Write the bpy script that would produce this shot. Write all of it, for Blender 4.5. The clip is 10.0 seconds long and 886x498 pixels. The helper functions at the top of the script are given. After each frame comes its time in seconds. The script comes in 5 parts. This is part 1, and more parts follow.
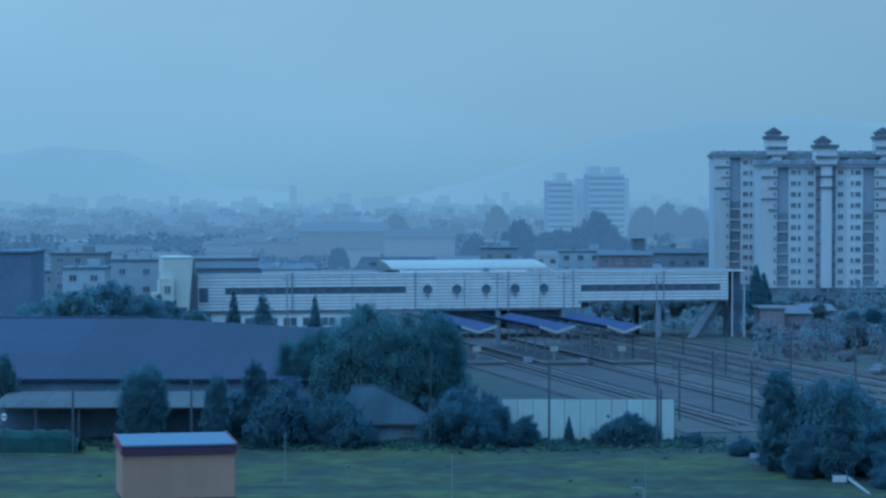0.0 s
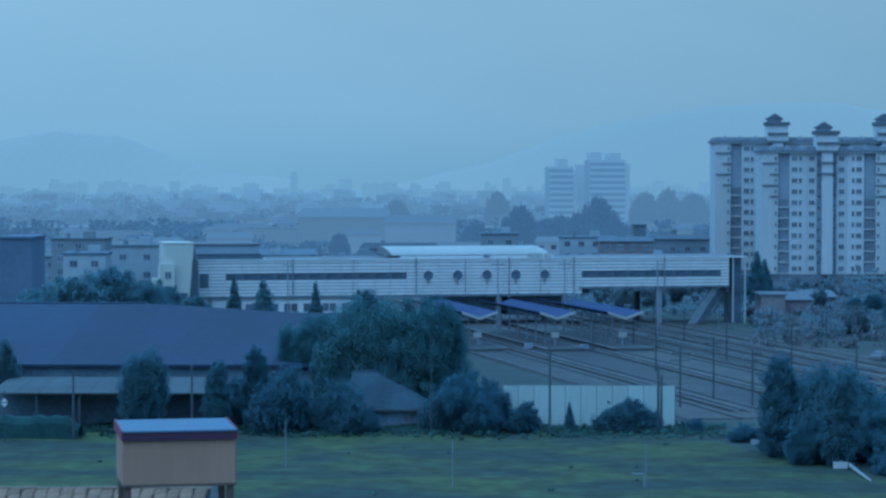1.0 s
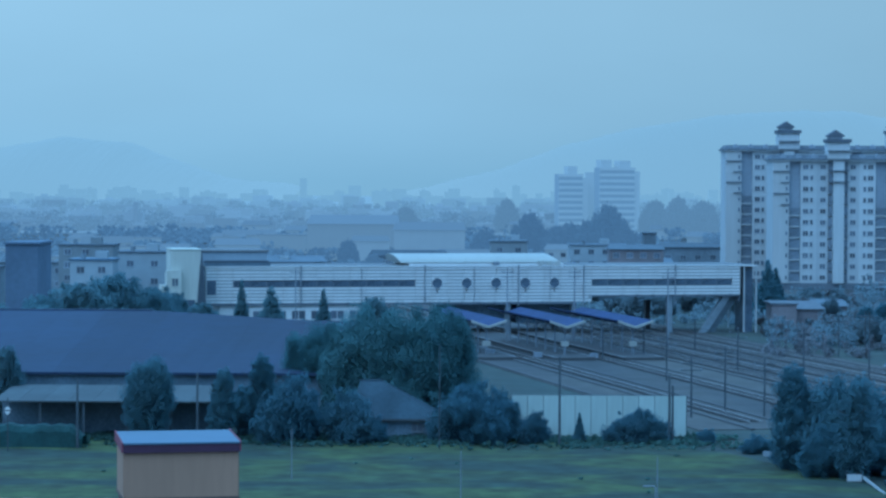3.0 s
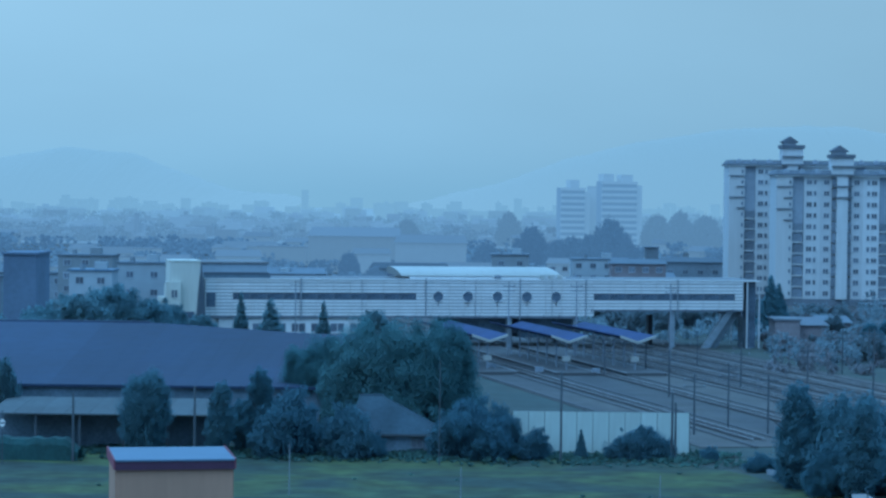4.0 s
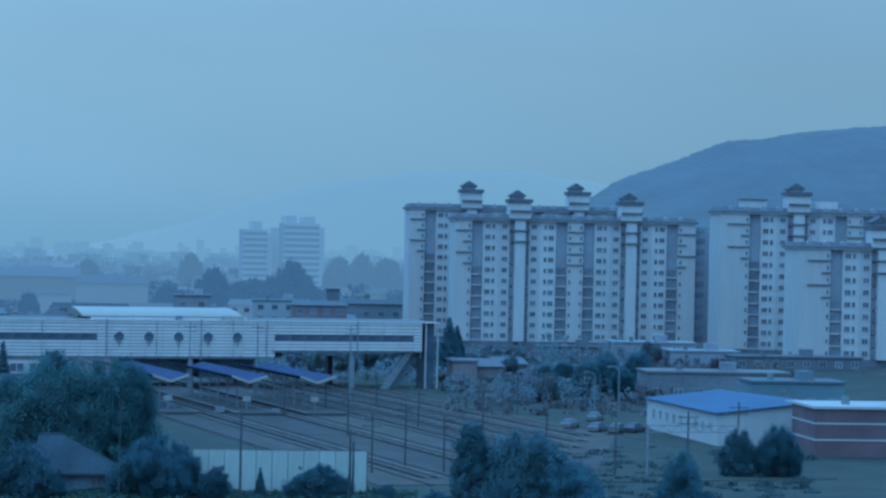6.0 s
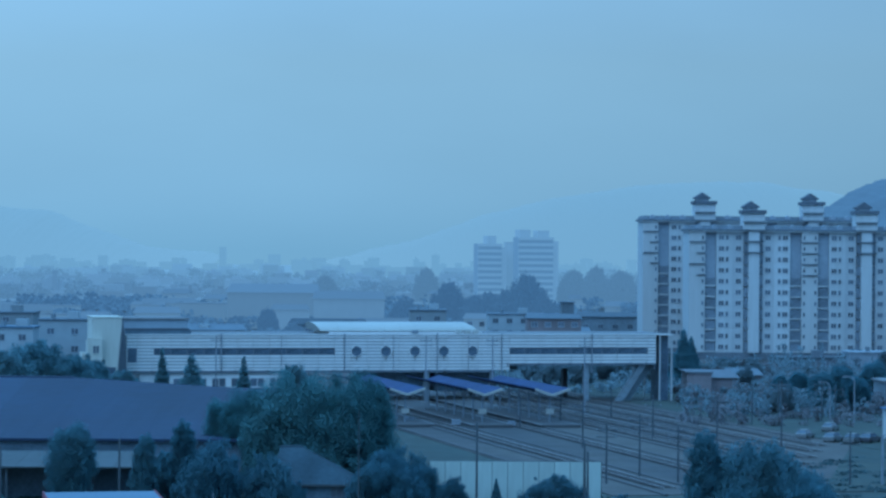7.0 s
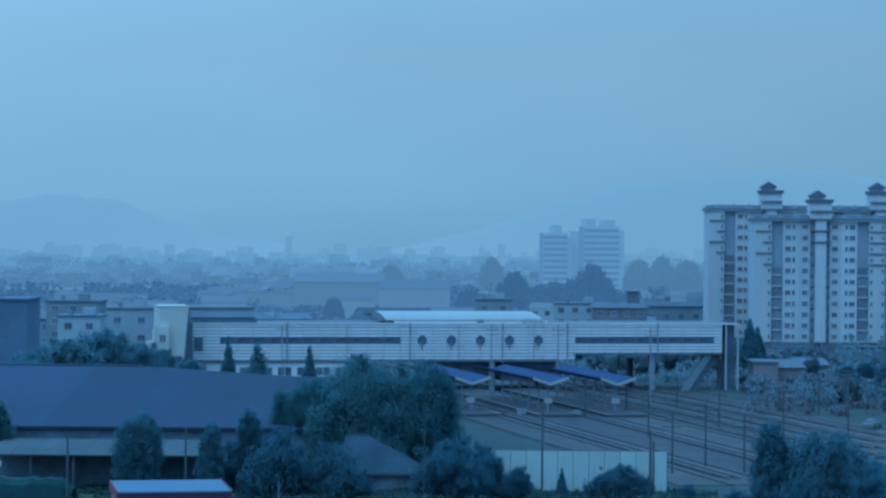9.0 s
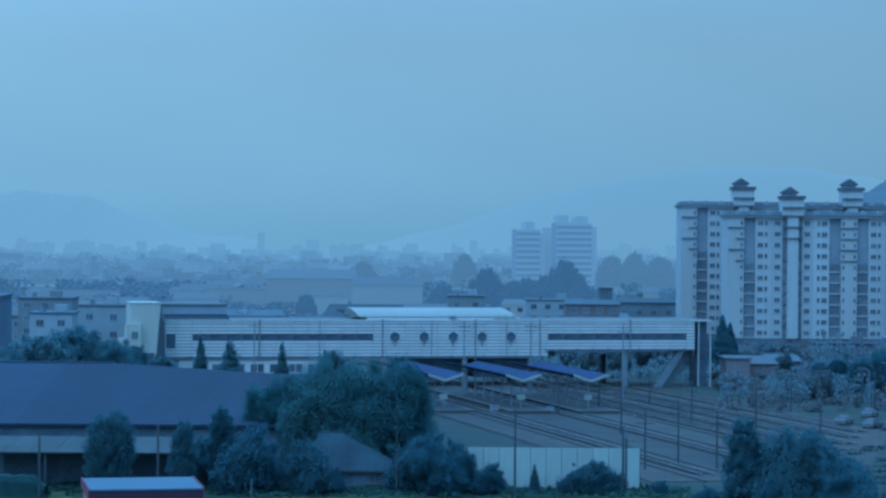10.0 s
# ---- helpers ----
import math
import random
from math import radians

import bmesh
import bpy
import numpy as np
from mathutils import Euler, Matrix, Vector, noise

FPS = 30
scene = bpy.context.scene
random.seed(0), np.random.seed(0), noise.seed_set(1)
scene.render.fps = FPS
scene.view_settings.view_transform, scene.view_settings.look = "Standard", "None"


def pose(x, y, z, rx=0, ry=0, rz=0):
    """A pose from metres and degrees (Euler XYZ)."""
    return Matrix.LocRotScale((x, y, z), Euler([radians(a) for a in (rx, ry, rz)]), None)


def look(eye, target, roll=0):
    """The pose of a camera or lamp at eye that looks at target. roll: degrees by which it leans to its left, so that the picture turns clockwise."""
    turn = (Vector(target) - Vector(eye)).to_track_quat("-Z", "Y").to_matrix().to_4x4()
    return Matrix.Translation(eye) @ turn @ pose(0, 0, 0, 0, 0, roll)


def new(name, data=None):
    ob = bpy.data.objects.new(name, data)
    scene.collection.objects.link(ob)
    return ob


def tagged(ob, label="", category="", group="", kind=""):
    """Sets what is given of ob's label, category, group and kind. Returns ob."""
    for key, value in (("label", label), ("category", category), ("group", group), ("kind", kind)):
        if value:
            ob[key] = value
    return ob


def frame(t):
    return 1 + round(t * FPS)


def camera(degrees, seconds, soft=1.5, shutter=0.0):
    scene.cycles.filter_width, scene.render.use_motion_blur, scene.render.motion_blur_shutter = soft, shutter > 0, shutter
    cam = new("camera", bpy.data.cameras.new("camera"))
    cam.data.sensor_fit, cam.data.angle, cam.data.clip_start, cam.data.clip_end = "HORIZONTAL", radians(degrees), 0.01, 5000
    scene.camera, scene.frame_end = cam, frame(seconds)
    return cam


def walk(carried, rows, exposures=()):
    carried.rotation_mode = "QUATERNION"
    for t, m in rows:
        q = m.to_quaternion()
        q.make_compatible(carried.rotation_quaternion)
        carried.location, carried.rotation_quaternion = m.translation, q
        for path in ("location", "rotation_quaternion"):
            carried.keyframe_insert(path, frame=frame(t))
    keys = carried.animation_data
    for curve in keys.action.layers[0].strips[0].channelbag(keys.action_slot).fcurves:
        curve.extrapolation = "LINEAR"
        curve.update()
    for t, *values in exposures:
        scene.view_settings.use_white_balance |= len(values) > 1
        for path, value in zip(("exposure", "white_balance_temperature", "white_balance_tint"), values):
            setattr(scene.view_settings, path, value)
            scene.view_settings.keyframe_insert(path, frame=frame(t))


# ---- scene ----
cam = camera(20.0, 10.0, soft=2.6)
EYE = 27.8
# seconds, x, y, z above the first eye, yaw, pitch, roll
ROWS = [
    (0, 0, 0.000, 0, 0.000, -1.366, 0.000),
    (0.5, 0, 0.120, 0, 0.010, -1.522, -0.014),
    (1, 0, 0.200, 0, 0.019, -1.687, -0.050),
    (1.5, 0, 0.420, 0, 0.030, -1.780, -0.015),
    (2, 0, 0.995, 0, 0.059, -1.766, -0.036),
    (2.5, 0, 2.097, 0, 0.107, -1.663, -0.117),
    (4, 0, 6.432, 0, 0.275, -1.238, -0.681),
    (4.5, 0, 8.000, 0, -0.425, -1.074, -0.871),
    (5, 0, 8.545, 0, -2.087, -0.928, -1.055),
    (5.5, 0, 7.900, 0, -4.735, -0.690, -1.300),
    (5.7, 0, 6.000, 0, -5.980, -0.446, -1.320),
    (5.95, 0, 3.000, 0, -6.920, -0.220, -1.230),
    (6.2, 0, 0.700, 0, -6.850, -0.030, -1.050),
    (6.5, 0, -0.900, 0, -5.590, 0.108, -0.800),
    (6.8, 0, -1.400, 0, -3.354, 0.121, -0.600),
    (7, 0, -1.380, 0, -1.600, 0.062, -0.474),
    (7.5, 0, -1.480, 0, 0.970, -0.035, -0.350),
    (8, 0, -1.400, 0, 0.895, -0.097, -0.372),
    (8.5, 0, -1.370, 0, 0.392, -0.156, -0.432),
    (9, 0, -1.300, 0, -0.105, -0.196, -0.500),
    (9.5, 0, -1.100, 0, -0.486, -0.238, -0.525),
    (10, 0, -1.040, 0, -0.729, -0.269, -0.470),
]

walk(cam, [(t, pose(x, y, EYE + z, 90 + pitch, roll, yaw)) for t, x, y, z, yaw, pitch, roll in ROWS],
     # the phone's exposure and white balance wander a little
     [(0.0, -0.05, 6480, 10), (1.0, -0.06, 6500, 10), (1.5, 0.03, 6580, 10), (2.5, 0.17, 6780, 10), (4.0, 0.17, 6780, 10), (4.5, 0.07, 6650, 10), (5.0, -0.08, 6520, 10),
      (5.7, -0.09, 6520, 10), (7.0, 0.0, 6450, 9), (8.0, -0.05, 6300, 8), (9.0, -0.08, 6250, 7), (10.0, -0.10, 6200, 7)])


# ---- sky and light: a blue, misty, overcast evening ----
def make_world():
    w = bpy.data.worlds.new("overcast")
    scene.world = w
    w.use_nodes = True
    nt = w.node_tree
    nt.nodes.clear()
    out = nt.nodes.new("ShaderNodeOutputWorld")
    bg = nt.nodes.new("ShaderNodeBackground")
    sky = nt.nodes.new("ShaderNodeTexSky")
    sky.sky_type = "NISHITA"
    sky.sun_disc = False
    sky.sun_elevation = radians(12)
    sky.sun_rotation = radians(200)
    sky_bg = nt.nodes.new("ShaderNodeBackground")
    sky_bg.inputs["Strength"].default_value = 0.004
    co = nt.nodes.new("ShaderNodeTexCoord")
    sep = nt.nodes.new("ShaderNodeSeparateXYZ")
    ramp = nt.nodes.new("ShaderNodeValToRGB")
    cr = ramp.color_ramp
    cr.elements[0].position, cr.elements[0].color = 0.0, (0.083, 0.204, 0.325, 1)
    cr.elements[1].position, cr.elements[1].color = 1.0, (0.215, 0.60, 1.10, 1)
    for p, c in ((0.022, (0.095, 0.218, 0.341)), (0.075, (0.113, 0.236, 0.356)), (0.13, (0.125, 0.27, 0.44)), (0.30, (0.150, 0.40, 0.78))):
        e = cr.elements.new(p)
        e.color = (*c, 1)
    bg.inputs["Strength"].default_value = 2.0
    tex = nt.nodes.new("ShaderNodeTexNoise")
    tex.inputs["Scale"].default_value = 5.0
    tex.inputs["Detail"].default_value = 5.0
    mapping = nt.nodes.new("ShaderNodeMapping")
    mapping.inputs["Scale"].default_value = (1, 1, 3.0)
    mr = nt.nodes.new("ShaderNodeMapRange")
    mr.inputs["To Min"].default_value, mr.inputs["To Max"].default_value = 0.90, 1.10
    mul = nt.nodes.new("ShaderNodeMix")
    mul.data_type, mul.blend_type = "RGBA", "MULTIPLY"
    mul.inputs["Factor"].default_value = 1.0
    add = nt.nodes.new("ShaderNodeAddShader")
    ln = nt.links.new
    ln(co.outputs["Generated"], sep.inputs[0])
    ln(sep.outputs["Z"], ramp.inputs["Fac"])
    ln(co.outputs["Generated"], mapping.inputs["Vector"])
    ln(mapping.outputs[0], tex.inputs["Vector"])
    ln(tex.outputs["Fac"], mr.inputs["Value"])
    ln(ramp.outputs["Color"], mul.inputs["A"])
    side = nt.nodes.new("ShaderNodeMapRange")
    side.inputs["From Min"].default_value, side.inputs["From Max"].default_value = -0.2, 0.25
    side.inputs["To Min"].default_value, side.inputs["To Max"].default_value = 1.06, 0.815
    both = nt.nodes.new("ShaderNodeMath")
    both.operation = "MULTIPLY"
    ln(sep.outputs["X"], side.inputs["Value"])
    ln(side.outputs["Result"], both.inputs[0])
    ln(mr.outputs["Result"], both.inputs[1])
    ln(both.outputs[0], mul.inputs["B"])
    ln(mul.outputs["Result"], bg.inputs["Color"])
    ln(sky.outputs["Color"], sky_bg.inputs["Color"])
    ln(bg.outputs[0], add.inputs[0])
    ln(sky_bg.outputs[0], add.inputs[1])
    ln(add.outputs[0], out.inputs["Surface"])


make_world()
sun_data = bpy.data.lights.new("sun", "SUN")
sun_data.energy, sun_data.angle, sun_data.color = 0.5, radians(40), (0.62, 0.82, 1.0)
sun = new("sun", sun_data)
sun.matrix_world = look((0, 0, 60), (25, 40, 0))


# ---- materials ----
def mat(name, base, rough=0.8, var=0.25, scale=1.0, fine=12.0, bump=0.15, metal=0.0, island=0.0, each=0.0, glow=None, streak=False, leaf=0.0):
    """A weathered surface: base colour varied at two scales, with fine relief."""
    m = bpy.data.materials.new(name)
    m.use_nodes = True
    nt = m.node_tree
    ln = nt.links.new
    b = nt.nodes["Principled BSDF"]
    b.inputs["Roughness"].default_value = rough
    b.inputs["Metallic"].default_value = metal
    co = nt.nodes.new("ShaderNodeTexCoord")
    mp = nt.nodes.new("ShaderNodeMapping")
    if streak:
        mp.inputs["Scale"].default_value = (1, 1, 0.12)
    ln(co.outputs["Object"], mp.inputs["Vector"])
    big, small = nt.nodes.new("ShaderNodeTexNoise"), nt.nodes.new("ShaderNodeTexNoise")
    big.inputs["Scale"].default_value, big.inputs["Detail"].default_value = scale, 4
    small.inputs["Scale"].default_value, small.inputs["Detail"].default_value = fine, 5
    ln(mp.outputs[0], big.inputs["Vector"])
    ln(mp.outputs[0], small.inputs["Vector"])
    s1 = nt.nodes.new("ShaderNodeMapRange")
    s1.inputs["From Min"].default_value, s1.inputs["From Max"].default_value = 0.3, 0.7
    s1.inputs["To Min"].default_value, s1.inputs["To Max"].default_value = 1 - var, 1 + var
    s2 = nt.nodes.new("ShaderNodeMapRange")
    s2.inputs["From Min"].default_value, s2.inputs["From Max"].default_value = 0.3, 0.7
    s2.inputs["To Min"].default_value, s2.inputs["To Max"].default_value = 1 - var * 0.6, 1 + var * 0.6
    ln(big.outputs["Fac"], s1.inputs["Value"])
    ln(small.outputs["Fac"], s2.inputs["Value"])
    mul = nt.nodes.new("ShaderNodeMath")
    mul.operation = "MULTIPLY"
    ln(s1.outputs[0], mul.inputs[0])
    ln(s2.outputs[0], mul.inputs[1])
    last = mul
    for amount, node_type, socket in ((island, "ShaderNodeNewGeometry", "Random Per Island"), (each, "ShaderNodeObjectInfo", "Random")):
        if amount:
            g = nt.nodes.new(node_type)
            r = nt.nodes.new("ShaderNodeMapRange")
            r.inputs["To Min"].default_value, r.inputs["To Max"].default_value = 1 - amount, 1 + amount
            ln(g.outputs[socket], r.inputs["Value"])
            k = nt.nodes.new("ShaderNodeMath")
            k.operation = "MULTIPLY"
            ln(last.outputs[0], k.inputs[0])
            ln(r.outputs[0], k.inputs[1])
            last = k
    col = nt.nodes.new("ShaderNodeMix")
    col.data_type, col.blend_type = "RGBA", "MULTIPLY"
    col.inputs["Factor"].default_value = 1.0
    col.inputs["A"].default_value = (*base, 1)
    ln(last.outputs[0], col.inputs["B"])
    ln(col.outputs["Result"], b.inputs["Base Color"])
    if bump:
        bp = nt.nodes.new("ShaderNodeBump")
        bp.inputs["Strength"].default_value = bump
        bp.inputs["Distance"].default_value = 0.05
        ln(small.outputs["Fac"], bp.inputs["Height"])
        ln(bp.outputs[0], b.inputs["Normal"])
    if leaf:
        tr, mx = nt.nodes.new("ShaderNodeBsdfTranslucent"), nt.nodes.new("ShaderNodeMixShader")
        mx.inputs[0].default_value = leaf
        ln(col.outputs["Result"], tr.inputs["Color"])
        ln(b.outputs[0], mx.inputs[1])
        ln(tr.outputs[0], mx.inputs[2])
        ln(mx.outputs[0], nt.nodes["Material Output"].inputs["Surface"])
        b.inputs["Specular IOR Level"].default_value = 0.1
    if glow:
        b.inputs["Emission Color"].default_value = (*glow, 1)
        b.inputs["Emission Strength"].default_value = 1.0
    return m


def two_tone(name, a, b, scale, fine, rough=0.95, stretch=(1, 1, 1), bump=0.4, var=0.22):
    """Ground cover: two colours in ragged patches, with fine grain."""
    m = mat(name, a, rough, var, scale * 3, fine, bump)
    nt = m.node_tree
    ln = nt.links.new
    n = nt.nodes.new("ShaderNodeTexNoise")
    n.inputs["Scale"].default_value, n.inputs["Detail"].default_value, n.inputs["Distortion"].default_value = scale, 6, 0.6
    mp, co = nt.nodes.new("ShaderNodeMapping"), nt.nodes.new("ShaderNodeTexCoord")
    mp.inputs["Scale"].default_value = stretch
    r = nt.nodes.new("ShaderNodeMapRange")
    r.inputs["From Min"].default_value, r.inputs["From Max"].default_value = 0.42, 0.62
    mx = nt.nodes.new("ShaderNodeMix")
    mx.data_type = "RGBA"
    mx.inputs["A"].default_value, mx.inputs["B"].default_value = (*a, 1), (*b, 1)
    ln(co.outputs["Object"], mp.inputs["Vector"])
    ln(mp.outputs[0], n.inputs["Vector"])
    ln(n.outputs["Fac"], r.inputs["Value"])
    ln(r.outputs[0], mx.inputs["Factor"])
    for node in nt.nodes:
        if node.type == "MIX" and node.blend_type == "MULTIPLY":
            ln(mx.outputs["Result"], node.inputs["A"])
    return m


M_GRASS = two_tone("meadow_grass", (0.0145, 0.037, 0.029), (0.042, 0.071, 0.023), 0.11, 0.6, stretch=(0.55, 1.0, 1), var=0.45)
M_EARTH = two_tone("earth", (0.050, 0.064, 0.074), (0.070, 0.078, 0.084), 0.02, 0.4)
M_BALLAST = two_tone("ballast", (0.046, 0.053, 0.061), (0.080, 0.081, 0.081), 0.06, 1.5, stretch=(1, 0.15, 1))
M_PLATFORM = mat("platform_concrete", (0.070, 0.080, 0.090), 0.9, 0.15, 0.15, 2.0, 0.2)
M_RAIL = mat("rail_steel", (0.20, 0.21, 0.22), 0.5, 0.2, 0.5, 4, 0.0, 0.3)
M_SLEEPER = mat("sleeper_concrete", (0.055, 0.062, 0.07), 0.9, 0.2, 0.3, 4, 0.2)
M_CLAD = mat("white_cladding", (0.66, 0.70, 0.72), 0.6, 0.08, 0.08, 1.5, 0.05, each=0.05)
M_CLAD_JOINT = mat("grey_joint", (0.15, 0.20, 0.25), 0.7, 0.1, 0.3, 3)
M_FLAT_ROOF = mat("grey_roofing", (0.16, 0.18, 0.20), 0.9, 0.15, 0.1, 1.5)
M_CREAM = mat("cream_render", (0.50, 0.53, 0.49), 0.85, 0.1, 0.2, 2, 0.1, streak=True)
M_VAULT = mat("pale_metal_roof", (0.37, 0.395, 0.385), 0.6, 0.05, 0.1, 2, 0.03)
M_EDGE = mat("pale_kerb", (0.16, 0.18, 0.20), 0.8, 0.15, 0.3, 2)
M_GLASS = mat("dark_glazing", (0.085, 0.13, 0.18), 0.25, 0.3, 0.3, 2, 0.0)
M_BLUE = mat("blue_sheet", (0.010, 0.040, 0.122), 0.85, 0.15, 0.2, 2, 0.05, each=0.08)
M_BRIGHT_BLUE = mat("bright_blue_sheet", (0.014, 0.098, 0.21), 0.6, 0.12, 0.1, 2, 0.05)
M_VERGE = two_tone("rough_verge", (0.026, 0.052, 0.052), (0.042, 0.064, 0.058), 0.06, 0.9)
M_TURQUOISE = mat("turquoise_wall", (0.12, 0.22, 0.27), 0.8, 0.12, 0.1, 2, 0.05)
M_PLASTER = mat("pale_plaster", (0.43, 0.48, 0.51), 0.9, 0.08, 0.06, 0.9, 0.06, streak=True)
M_PLASTER_W = mat("white_plaster", (0.47, 0.52, 0.545), 0.9, 0.10, 0.06, 0.9, 0.06, streak=True)
M_PLASTER_WARM = mat("beige_plaster", (0.45, 0.485, 0.50), 0.9, 0.08, 0.06, 0.9, 0.06, streak=True)
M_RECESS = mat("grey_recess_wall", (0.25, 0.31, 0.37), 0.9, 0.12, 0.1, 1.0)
M_PANE = mat("window_glazing", (0.10, 0.14, 0.19), 0.4, 0.3, 0.3, 2, 0.0, each=0.35)
M_CORNICE = mat("slate_tile", (0.100, 0.130, 0.162), 0.8, 0.15, 0.5, 3, 0.2)
M_BALCONY = mat("balcony_glazing", (0.16, 0.21, 0.26), 0.5, 0.25, 0.3, 2, 0.0, each=0.2)
M_PODIUM = mat("grey_stone", (0.13, 0.165, 0.20), 0.9, 0.15, 0.1, 1.5, 0.2)
M_SHED_ROOF = mat("dark_blue_roofing", (0.010, 0.031, 0.068), 0.85, 0.18, 0.03, 0.5, 0.1, each=0.05)
M_SHED_ROOF_OLD = mat("faded_blue_roofing", (0.0135, 0.038, 0.080), 0.85, 0.18, 0.03, 0.5, 0.1, each=0.05)
M_GREY_ROOF = mat("grey_asbestos_sheet", (0.064, 0.088, 0.100), 0.9, 0.18, 0.1, 1.2, 0.15, each=0.08)
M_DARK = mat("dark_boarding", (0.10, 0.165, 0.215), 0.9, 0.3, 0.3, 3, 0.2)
M_BRICK = mat("red_brick_wall", (0.15, 0.11, 0.13), 0.9, 0.2, 0.2, 3, 0.2)
M_GREYWALL = mat("grey_wall", (0.17, 0.225, 0.265), 0.9, 0.2, 0.1, 1.2, 0.1, each=0.25)
M_DARKWALL = mat("dark_blue_wall", (0.102, 0.165, 0.240), 0.9, 0.15, 0.1, 1.2, 0.1)
M_HOUSE_ROOF = mat("weathered_house_roof", (0.042, 0.075, 0.098), 0.9, 0.2, 0.3, 2, 0.2, each=0.2)
M_HOUSE_ROOF.node_tree.nodes["Principled BSDF"].inputs["Specular IOR Level"].default_value = 0.1
M_FENCE = mat("white_sheet_panel", (0.39, 0.51, 0.50), 0.6, 0.10, 0.3, 2, 0.05, each=0.07, streak=True)
M_POST = mat("dark_post", (0.06, 0.085, 0.105), 0.8, 0.2, 0.5, 4)
M_POST_PALE = mat("galvanised_post", (0.20, 0.25, 0.30), 0.6, 0.15, 0.5, 4)
M_TANK = mat("orange_board", (0.37, 0.205, 0.145), 0.8, 0.08, 0.3, 3, 0.05, streak=True)
M_TANK_ROOF = mat("pale_blue_roof", (0.070, 0.150, 0.225), 0.6, 0.06, 0.4, 3, 0.04)
M_MAROON = mat("maroon_fascia", (0.062, 0.022, 0.052), 0.7, 0.15, 0.6, 5, 0.05)
M_RED_TRIM = mat("red_trim", (0.22, 0.05, 0.08), 0.7, 0.1, 0.6, 5)
M_TILE = mat("faded_clay_tile", (0.30, 0.175, 0.118), 0.9, 0.3, 0.6, 6, 0.3, each=0.22)
M_RIDGE = mat("pale_ridge_tile", (0.24, 0.18, 0.14), 0.9, 0.2, 0.6, 6, 0.3)
M_LEG = mat("brown_leg", (0.13, 0.085, 0.075), 0.9, 0.2, 0.6, 6, 0.2)
M_BARK = mat("bark", (0.05, 0.055, 0.06), 0.95, 0.3, 1, 8, 0.4)
M_LEAF_DARK = mat("dark_foliage", (0.126, 0.318, 0.396), 0.95, 0.2, 0.2, 1.5, 0.0, island=0.05, each=0.08, leaf=0.5)
M_LEAF_DEEP = mat("deep_shrub_foliage", (0.106, 0.270, 0.346), 0.95, 0.2, 0.2, 1.5, 0.0, island=0.05, each=0.12, leaf=0.5)
M_LEAF = mat("green_foliage", (0.124, 0.335, 0.376), 0.95, 0.25, 0.12, 1.0, 0.0, island=0.05, each=0.08, leaf=0.5)
M_LEAF_MID = mat("grey_green_foliage", (0.170, 0.360, 0.425), 0.95, 0.25, 0.12, 1.0, 0.0, island=0.05, each=0.08, leaf=0.5)
M_SCRUB = mat("dry_scrub", (0.215, 0.228, 0.255), 0.95, 0.25, 0.12, 1.0, 0.0, island=0.08, each=0.15, leaf=0.5)
# haze over these trees is put into a paler, bluer base colour
M_LEAF_HAZE = mat("hazy_foliage", (0.225, 0.330, 0.380), 0.95, 0.15, 0.1, 1.0, 0.0, island=0.12, each=0.1, leaf=0.5)
M_LEAF_LOW = mat("low_green_scrub", (0.095, 0.160, 0.175), 0.95, 0.25, 0.12, 1.0, 0.0, island=0.15, leaf=0.5)
M_NET = mat("teal_netting", (0.030, 0.125, 0.132), 0.9, 0.25, 0.3, 3, 0.2)
M_WEED = mat("weeds", (0.075, 0.165, 0.150), 0.95, 0.3, 0.1, 1.0, 0.0, island=0.25, leaf=0.5)
M_CAR_W = mat("white_car_paint", (0.15, 0.17, 0.185), 0.4, 0.05, 1, 5, 0)
M_CAR_D = mat("dark_car_paint", (0.06, 0.07, 0.09), 0.3, 0.05, 1, 5, 0)
M_TYRE = mat("tyre_rubber", (0.02, 0.02, 0.02), 0.9, 0.2, 1, 5, 0)
# the misty distance is a backdrop: haze is put into its colours as glow
# no glow: haze painted into the pale blue base colour
M_FAR1 = mat("hazy_town_wall", (0.30, 0.375, 0.42), 0.95, 0.12, 0.02, 0.3, 0, island=0.3, each=0.25)
# brick greyed in its base colour to imitate haze
M_BRICK_HAZY = mat("hazy_brick_wall", (0.215, 0.200, 0.222), 0.9, 0.2, 0.2, 3, 0.2)
M_HALL = mat("blue_grey_hall_wall", (0.27, 0.36, 0.43), 0.9, 0.1, 0.1, 1.0)
M_FIN = mat("dark_fin_glass", (0.06, 0.09, 0.12), 0.5, 0.1, 0.3, 2)
# distant houses: haze is put in as emission
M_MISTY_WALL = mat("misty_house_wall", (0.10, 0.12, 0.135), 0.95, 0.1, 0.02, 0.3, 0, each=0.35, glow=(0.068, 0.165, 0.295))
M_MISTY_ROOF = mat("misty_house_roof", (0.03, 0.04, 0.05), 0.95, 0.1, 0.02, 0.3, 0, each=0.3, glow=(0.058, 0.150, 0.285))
# roof colour likewise lightened to imitate haze
M_FAR_ROOF = mat("hazy_town_roof", (0.105, 0.145, 0.18), 0.95, 0.12, 0.02, 0.3, 0, each=0.3)
# town glow grows paler with range to imitate thickening haze
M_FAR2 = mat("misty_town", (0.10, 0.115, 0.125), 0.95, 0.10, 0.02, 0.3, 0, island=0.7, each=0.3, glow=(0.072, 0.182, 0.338))
